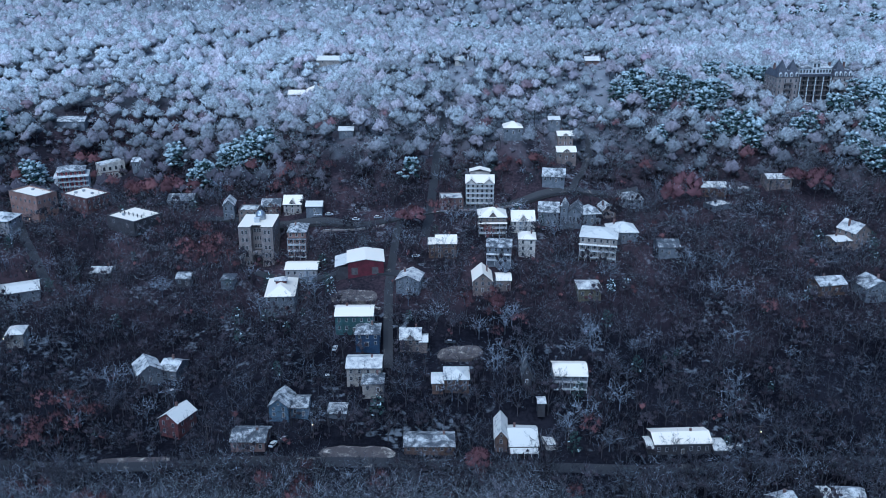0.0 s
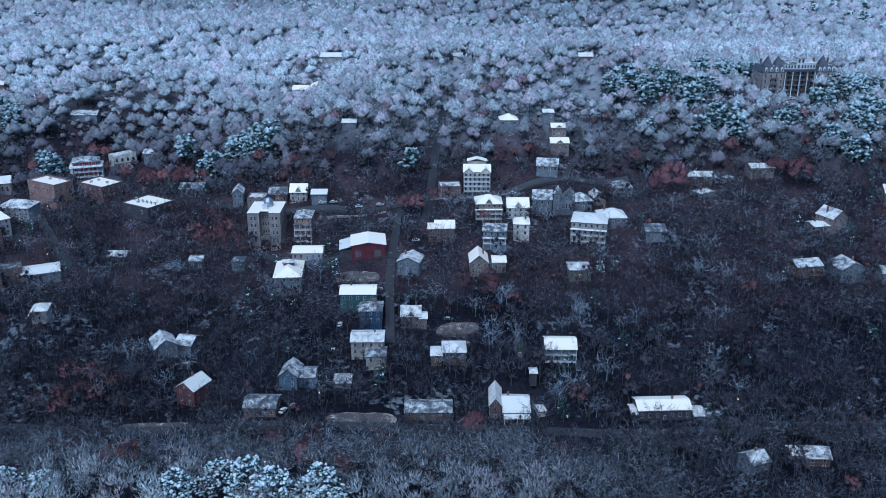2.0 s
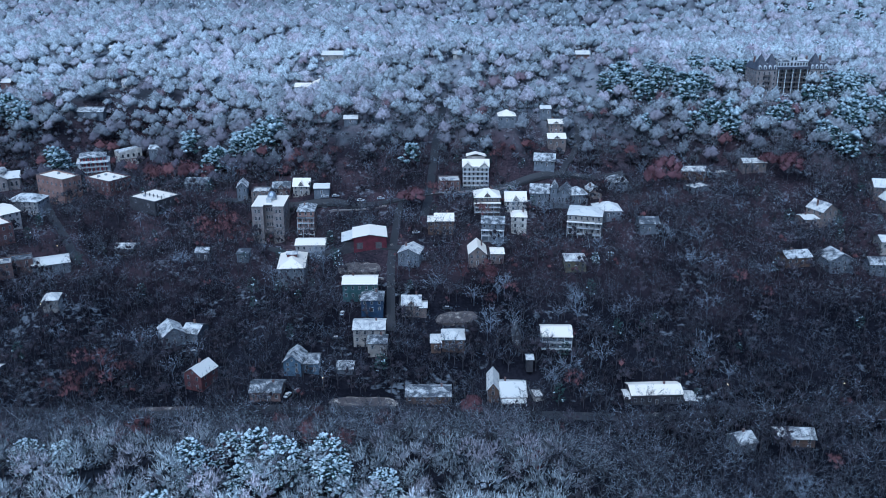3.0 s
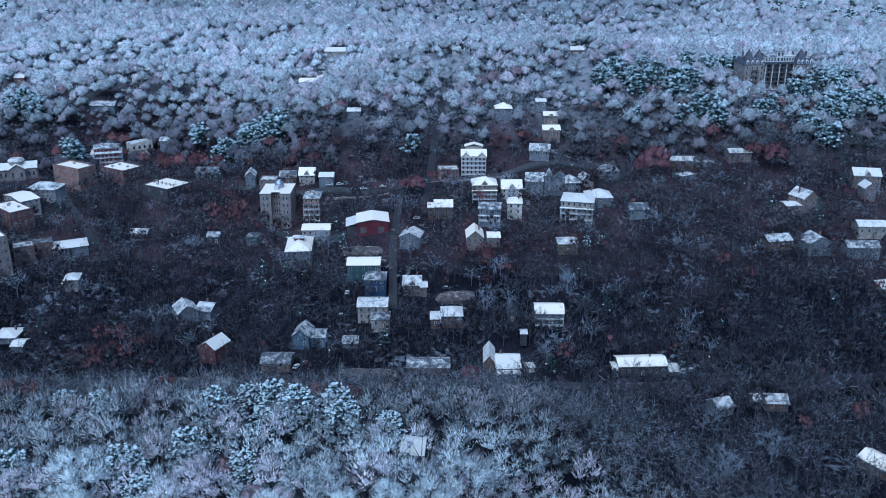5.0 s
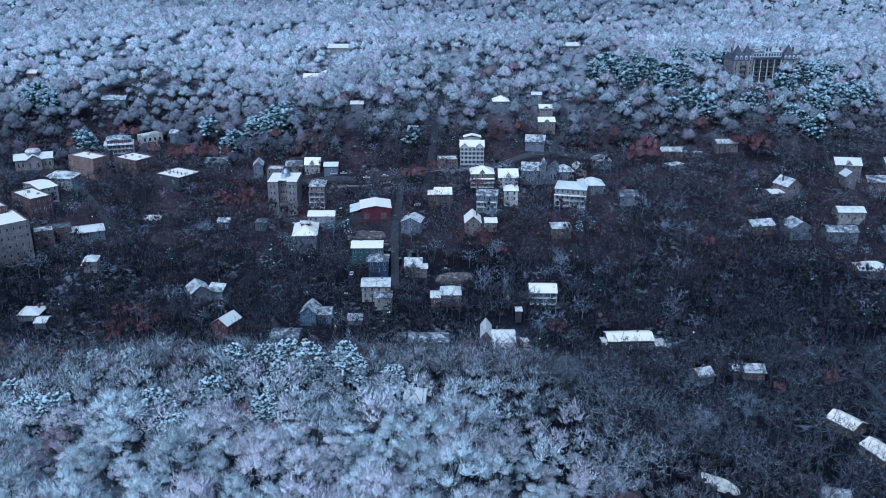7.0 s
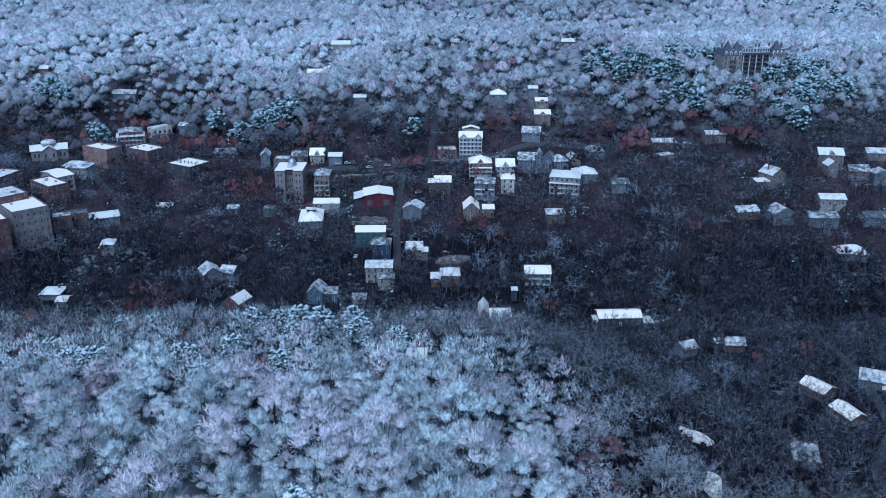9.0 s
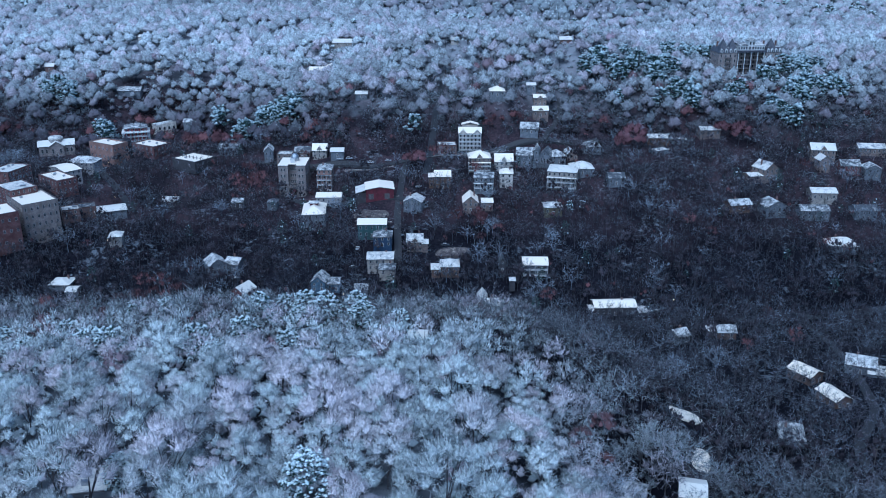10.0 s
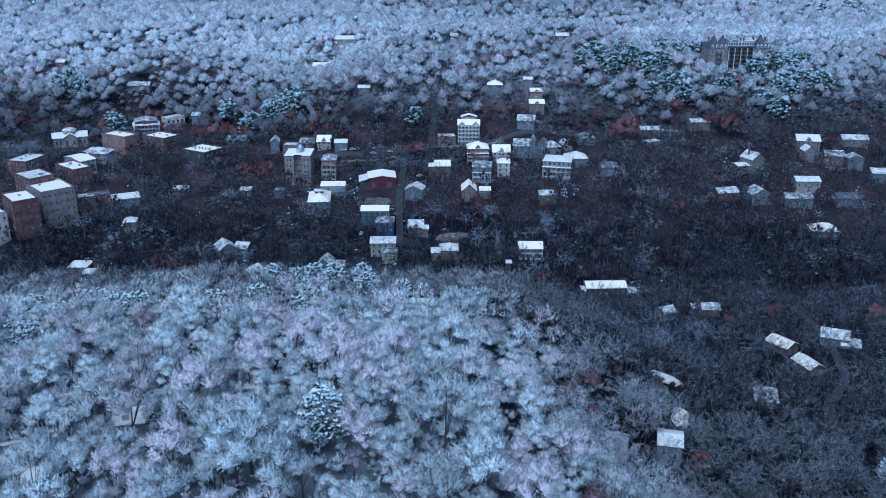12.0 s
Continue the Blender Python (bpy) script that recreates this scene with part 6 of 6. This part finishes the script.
x, y = x[ok], y[ok]
roll, where = rng.random(len(x)), patchiness(x, y)
choice = np.where(roll < 0.005 + 0.02 * (where > 1.4) + 0.6 * in_oaks(x, y), 6 + rng.integers(0, 2, len(x)), rng.integers(0, 6, len(x)))
choice = np.where((roll > 0.75) & (choice < 6), 8 + rng.integers(0, 3, len(x)), choice)
# snow-lined trees and dark cedars keep together
town_kinds += town_kinds_pale + [pine_kind(pine_tree(240 + i, 9.5, 2.6, 26, 0.12)) for i in range(2)]
second = rng.random(len(x))
choice = np.where((second < 0.04 + 0.12 * (patchiness(x * 0.8 + 40, y * 0.8) > 1.15)), 11 + rng.integers(0, 3, len(x)), choice)
choice = np.where(second > 0.985 - 0.10 * (patchiness(x + 90, y + 60) > 1.3), 14 + rng.integers(0, 2, len(x)), choice)
wood_of("town_trees", "dark leafless trees between the houses", x, y, rng, town_kinds, choice, WOOD_MATS, 0.55, 1.2)

# brambles and saplings that close the floor between the houses
x, y, rng = scatter(13, 276, 500, 5.6, 0.5)
ok = patchiness(x * 1.7, y * 2.3 + 30) < 1.25
x, y = x[ok], y[ok]
scrub = [bare_kind(bare_tree(160 + i, 4.6, 2.7, 20, 0.18, 1.2, 2, 1, 0.42), 2 if i == 3 else 1) for i in range(4)]
scrub = [[(5 if m == 1 else m, q) for m, q in k] for k in scrub]
wood_of("town_scrub", "brown saplings and brambles between the houses", x, y, rng, scrub, np.where(rng.random(len(x)) < np.where((y > 375) & (np.abs(x + 10) < 130), 0.14, 0.02), 3, rng.integers(0, 3, len(x))), WOOD_MATS, 0.5, 1.25)

# the hillside behind the town
hill_kinds = [bare_kind(bare_tree(80 + i, 14.0, 6.8, 120, 0.55, 1.25, 5, 1, 0.72, 0.9)) for i in range(5)]
hill_kinds = [[(8 if m == 5 else m, q) for m, q in k] for k in hill_kinds]
hill_kinds += [bare_kind(bare_tree(88 + i, 14.0, 6.0, 110, 0.6, 1.2, 5, 1, 0.66, 0.95), 2) for i in range(2)]
hill_kinds += [fan_kind(fan_tree(94 + i, 13.0, 6.0, 8, 14, 0.15), (6, 1, 1)[i]) for i in range(3)]
x, y, rng = scatter(4, 500, 790, 8.9, 0.42)
ok = clear_of_pines(x, y, 5.5)
x, y = x[ok], y[ok]
roll, where = rng.random(len(x)), patchiness(x, y)
choice = np.where(roll < np.where(y < 570, 0.05, 0.02) + 0.05 * (where > 1.2) + 0.5 * in_oaks(x, y), 5 + rng.integers(0, 2, len(x)), rng.integers(0, 5, len(x)))
# open, little-frosted trees along the foot of the hill
open_kind = 7 + rng.integers(0, 3, len(x))
choice = np.where(rng.random(len(x)) < np.clip((610 - y) / 110, 0, 0.5), open_kind, choice)
wood_of("hillside_wood", "frosted wood on the hillside behind the town", x, y, rng, hill_kinds, choice, WOOD_MATS, 0.6, 1.32)

# undergrowth that closes the floor of the near wood
shrubs = [bare_kind(bare_tree(140 + i, 3.8, 2.8, 40, 0.2, 0.9, 3, 1, 0.5)) for i in range(4)]
x, y, rng = scatter(9, -30, 150, 4.9, 0.5, False)
wood_of("undergrowth", "frosted brushwood between the trees of the near hill", x, y, rng, shrubs, rng.integers(0, 4, len(x)), WOOD_MATS)

x, y, rng = scatter(12, 496, 630, 6.6, 0.5)
# and young growth in the glades below the houses
gx, gy, grng = scatter(15, 630, 800, 4.4, 0.5)
ok = np.zeros(len(gx), bool)
for cx, cy, half, deep in GLADES:
    ok |= (np.abs(gx - cx) < half + 2) & (gy < cy + 6) & (gy > cy - deep - 4)
x, y = np.r_[x, gx[ok]], np.r_[y, gy[ok]]
brush = [bare_kind(bare_tree(150 + i, 3.6, 3.2, 22, 0.3, 0.9, 2, 1, 0.5)) for i in range(4)]
wood_of("hill_brushwood", "brushwood on the foot of the far hillside", x, y, rng, brush, rng.integers(0, 4, len(x)), WOOD_MATS)

# far ridges
far_kinds = [bare_kind(bare_tree(100 + i, 13.0, 8.8, 40, 0.75, 2.0, 4, 1, 0.9, 1.0)) for i in range(4)]
far_kinds = [[(8 if m == 5 else m, q) for m, q in k] for k in far_kinds]
far_kinds += [pine_kind(pine_tree(110 + i, 12.5, 5.5, 9)) for i in range(2)]
x, y, rng = scatter(6, 792, 1260, 12.6)
roll, where = rng.random(len(x)), patchiness(x / 3, y / 3)
choice = np.where((where > 1.1) & (roll < 0.18), 4 + rng.integers(0, 2, len(x)), rng.integers(0, 4, len(x)))
wood_of("far_wood", "frosted wood and pines on the far ridges", x, y, rng, far_kinds, choice, WOOD_MATS)
edge_kinds = [bare_kind(bare_tree(120 + i, 18.0, 14.0, 22, 2.4, 4.0, 4, 1, 0.8, 1.0)) for i in range(4)]
x, y, rng = scatter(7, 1260, 1900, 24.0)
wood_of("distant_wood", "distant frosted woods towards the horizon", x, y, rng, edge_kinds, rng.integers(0, 4, len(x)), WOOD_MATS)


# ---- single trees that stand out ----
def lone_pine(x, y, tall, wide, seed, label, pads=150, snow=1.0, most=6):
    z = float(ground_height([x], [y])[0])
    wood, green, white = pine_tree(seed, tall, wide, pads, snow, most)
    ob = thing("pine_tree", pose(x, y, z), label, "tree")
    for nm, t, m in (("trunk", wood, BARK), ("needles", green, NEEDLE)):
        part(nm, build_mesh(nm, t.reshape(-1, 3), np.arange(len(t) * 3).reshape(-1, 3), [m]), (), ob)
    tagged(part("snow", build_mesh("snow", white[0], white[1], [PINE_SNOW], None, True), (), ob), "pads of white snow on the boughs", kind="stuff")


lone_pine(-25, 20, 16.5, 6.4, 201, "tall green pine loaded with pads of snow")
lone_pine(-65, 27, 10.5, 3.6, 202, "green pine loaded with snow among frosted trees")
lone_pine(-58, 8, 9.5, 3.4, 203, "smaller snow-laden pine among frosted trees")
lone_pine(8, 88, 9.0, 3.0, 204, "small snow-laden pine on the hilltop")
lone_pine(146, 84, 11.0, 3.6, 205, "snow-laden pine beside the near lane")
lone_pine(-48, 384, 12.5, 3.0, 206, "dark slender conifer dusted with snow beside a house", 60, 0.35, 5)
lone_pine(84, 381, 9.0, 2.6, 207, "dark conifer with snow on its upper boughs", 50, 0.6, 5)
lone_pine(92, 385, 7.0, 2.2, 208, "small dark conifer dusted with snow", 40, 0.5, 5)


def lone_bare(x, y, tall, wide, seed):
    z = float(ground_height([x], [y])[0])
    trunk, tw, wood = fan_tree(seed, tall, wide, 26, 22, 0.09)
    ob = thing("tree", pose(x, y, z), "large bare tree with pale snow-lined boughs", "tree")
    for nm, t, m in (("trunk", trunk, BOUGH), ("branch_work", np.concatenate([wood, tw]), PALE_BOUGH)):
        part(nm, build_mesh(nm, t.reshape(-1, 3), np.arange(len(t) * 3).reshape(-1, 3), [m]), (), ob)


lone_bare(42, 52, 15, 7.5, 211)
lone_bare(95, 176, 13, 6.5, 212)
lone_bare(118, 196, 13, 6.5, 213)
lone_bare(-62, 405, 11, 5, 214)
lone_bare(-130, 392, 11, 5.5, 215)
lone_bare(36, 398, 11, 5.5, 216)
lone_bare(70, 352, 10, 5, 217)


def lone_oak(x, y, tall, wide, seed):
    """A broad oak that keeps its rusty leaves."""
    z = float(ground_height([x], [y])[0])
    trunk, outer, under, wood, core = bare_tree(seed, tall, wide, 2400, 0.30, 1.0, 14, 5, 0.55, 0.6)
    ob = thing("oak_tree", pose(x, y, z), "broad oak holding rusty red withered leaves", "tree")
    part("trunk", build_mesh("trunk", *soup(np.concatenate([trunk, wood]))[:2], [BARK]), (), ob)
    sets = [soup(*outer), soup(*under), core]
    at = np.cumsum([0] + [len(q[0]) for q in sets])
    crown = build_mesh("crown", np.concatenate([q[0] for q in sets]), np.concatenate([q[1] + k for q, k in zip(sets, at)]), [RUSSET], None, True)
    crown.normals_split_custom_set_from_vertices(np.concatenate([q[2] for q in sets]))
    part("crown", crown, (), ob, "rusty withered leaves")


for k, (ox, oy, otall, owide) in enumerate(((138, 457, 27, 14), (131, 462, 17, 8), (214, 469, 20, 10.5), (203, 473, 14, 7), (-8, 449, 13, 6), (-16, 452, 10, 5), (-170, 512, 14, 7), (-155, 520, 13, 6), (-180, 524, 13, 7), (30, 372, 10, 5), (16, 268, 12, 6))):
    lone_oak(ox, oy, otall, owide, 260 + k)


# ---- parked cars ----
def car_parts(colour):
    bm = bmesh.new()
    prism(bm, [(-2.2, 0.35), (2.2, 0.35), (2.25, 0.8), (1.9, 0.95), (-2.1, 1.0), (-2.25, 0.7)], -0.88, 0.88)
    body = mesh_of("body", bm, colour)
    bm = bmesh.new()
    prism(bm, [(-1.7, 0.98), (1.0, 0.96), (0.45, 1.42), (-1.3, 1.45)], -0.78, 0.78)
    cabin = mesh_of("cabin", bm, PANE)
    bm = bmesh.new()
    prism(bm, [(-1.36, 1.45), (0.5, 1.42), (0.4, 1.52), (-1.25, 1.55)], -0.8, 0.8)
    top = mesh_of("roof_snow", bm, FULL)
    bm = bmesh.new()
    bmesh.ops.create_cone(bm, cap_ends=True, segments=12, radius1=0.33, radius2=0.33, depth=0.22, matrix=Matrix.Rotation(radians(90), 4, "X"))
    wheel = mesh_of("wheel", bm, RUBBER)
    return body, cabin, top, wheel


def car(x, y, turn, meshes, label):
    z = float(ground_height([x], [y])[0]) + 0.28
    ob = thing("car", pose(x, y, z, 0, 0, turn), label, "car", "parked cars")
    for nm, me in zip(("body", "cabin", "roof_snow"), meshes):
        part(nm, me, (), ob)
    for wx in (-1.4, 1.4):
        for wy in (-0.8, 0.8):
            part("wheel", meshes[3], (), ob).matrix_basis = pose(wx, wy, 0.33)


WHITE_CAR, DARK_CAR, GREY_CAR, RED_CAR = (car_parts(paint(n, c)) for n, c in (("white_paint", (0.7, 0.7, 0.7)), ("dark_paint", (0.04, 0.045, 0.055)), ("silver_paint", (0.35, 0.36, 0.38)), ("red_paint", (0.3, 0.03, 0.03))))
car(-63.5, 466.5, 8, WHITE_CAR, "white car with snow on its roof on the upper street")
car(-57.0, 466.0, 6, GREY_CAR, "silver car with a snowy roof on the upper street")
car(-42.0, 465.0, 2, WHITE_CAR, "white car parked along the upper street")
car(-30.0, 464.5, 2, GREY_CAR, "silver car parked near the corner")
car(-8.0, 417.0, 10, WHITE_CAR, "white car parked beside the brown house")
car(-44.0, 405.0, 80, WHITE_CAR, "white car standing below the barn")
car(-61.0, 408.0, 75, GREY_CAR, "silver car beside the low shop")
car(-42.5, 346.0, 85, WHITE_CAR, "white car beside the navy house")
car(-44.0, 331.0, 5, DARK_CAR, "dark car with a snowy roof by the cream house")
car(8.0, 352.0, 0, DARK_CAR, "dark car at the edge of the yard")
car(-60.5, 288.5, 70, WHITE_CAR, "white car beside the roadside shop")
car(-57.0, 291.5, 75, DARK_CAR, "dark car beside the roadside shop")
car(114.0, 290.0, 60, GREY_CAR, "silver car parked beside the motel")
car(118.0, 291.0, 60, DARK_CAR, "dark car with a snowy roof beside the motel")
car(48.0, 471.0, 8, WHITE_CAR, "white car on the upper street")
car(258.0, 598.0, 4, WHITE_CAR, "white car before the hilltop hotel")
car(-110.0, 330.0, 30, DARK_CAR, "dark car in front of the grey house")


# ---- street poles, some with a lit lamp ----
def pole(x, y, tall, lit):
    z = float(ground_height([x], [y])[0])
    ob = thing("utility_pole", pose(x, y, z), "wooden utility pole with a glowing street lamp" if lit else "wooden utility pole with a cross arm", "pole", "poles along the streets")
    bm = bmesh.new()
    bmesh.ops.create_cone(bm, cap_ends=True, segments=8, radius1=0.16, radius2=0.1, depth=tall + 1.5, matrix=Matrix.Translation((0, 0, tall / 2 - 0.75)))
    part("shaft", bm, POLE_WOOD, ob)
    bm = bmesh.new()
    box(bm, -1.1, 1.1, -0.07, 0.07, tall - 0.9, tall - 0.75)
    part("cross_arm", bm, POLE_WOOD, ob)
    if lit:
        bm = bmesh.new()
        box(bm, -0.05, 0.05, -1.5, 0, tall - 2.1, tall - 2.0)
        part("lamp_arm", bm, METAL, ob)
        bm = bmesh.new()
        bmesh.ops.create_icosphere(bm, subdivisions=1, radius=0.25, matrix=Matrix.Translation((0, -1.5, tall - 2.25)))
        part("lamp", bm, LAMP, ob)


for px, py, tall, lit in ((-46, 294, 9, 1), (126, 293, 9, 1), (52, 292, 9, 0), (-86, 292, 9, 0), (10, 292, 8, 0), (176, 293, 9, 1), (-150, 294, 9, 0), (-17, 456, 8, 0), (-226, 474, 8, 1),
                          (-200, 408, 8, 1), (-16, 400, 8, 0), (146, 118, 9, 0), (-25, 330, 8, 0), (-184, 345, 7, 1)):
    pole(px, py, tall, lit)


# ---- walls and rails along the upper street ----
def street_wall(x0, y0, x1, y1, tall, label):
    n = max(2, int(math.hypot(x1 - x0, y1 - y0) / 2.5))
    xs, ys = np.linspace(x0, x1, n + 1), np.linspace(y0, y1, n + 1)
    zs = ground_height(xs, ys)
    bm = bmesh.new()
    across = Vector((-(y1 - y0), x1 - x0, 0)).normalized() * 0.25
    rows = []
    for x, y, z in zip(xs, ys, zs):
        p = Vector((x, y, z))
        rows.append([bm.verts.new(q) for q in (p - across - Vector((0, 0, 2)), p - across + Vector((0, 0, tall)), p + across + Vector((0, 0, tall)), p + across - Vector((0, 0, 2)))])
    for a, b in zip(rows, rows[1:]):
        for i in range(3):
            bm.faces.new((a[i], b[i], b[i + 1], a[i + 1])).material_index = 1 if i == 1 else 0
    bm.faces.new(rows[0])
    bm.faces.new(rows[-1][::-1])
    ob = new("retaining_wall", mesh_of("retaining_wall", bm, STONE, FULL))
    tagged(ob, label, "wall")


street_wall(0, 463.5, 48, 472, 1.0, "low stone retaining wall capped with snow")
street_wall(-60, 457, -26, 456, 0.9, "low stone wall along the upper street")
street_wall(-46, 377, -24, 374, 0.9, "low stone wall below the parking yard")
street_wall(205, 566, 244, 584, 1.2, "stone terrace wall below the hotel")
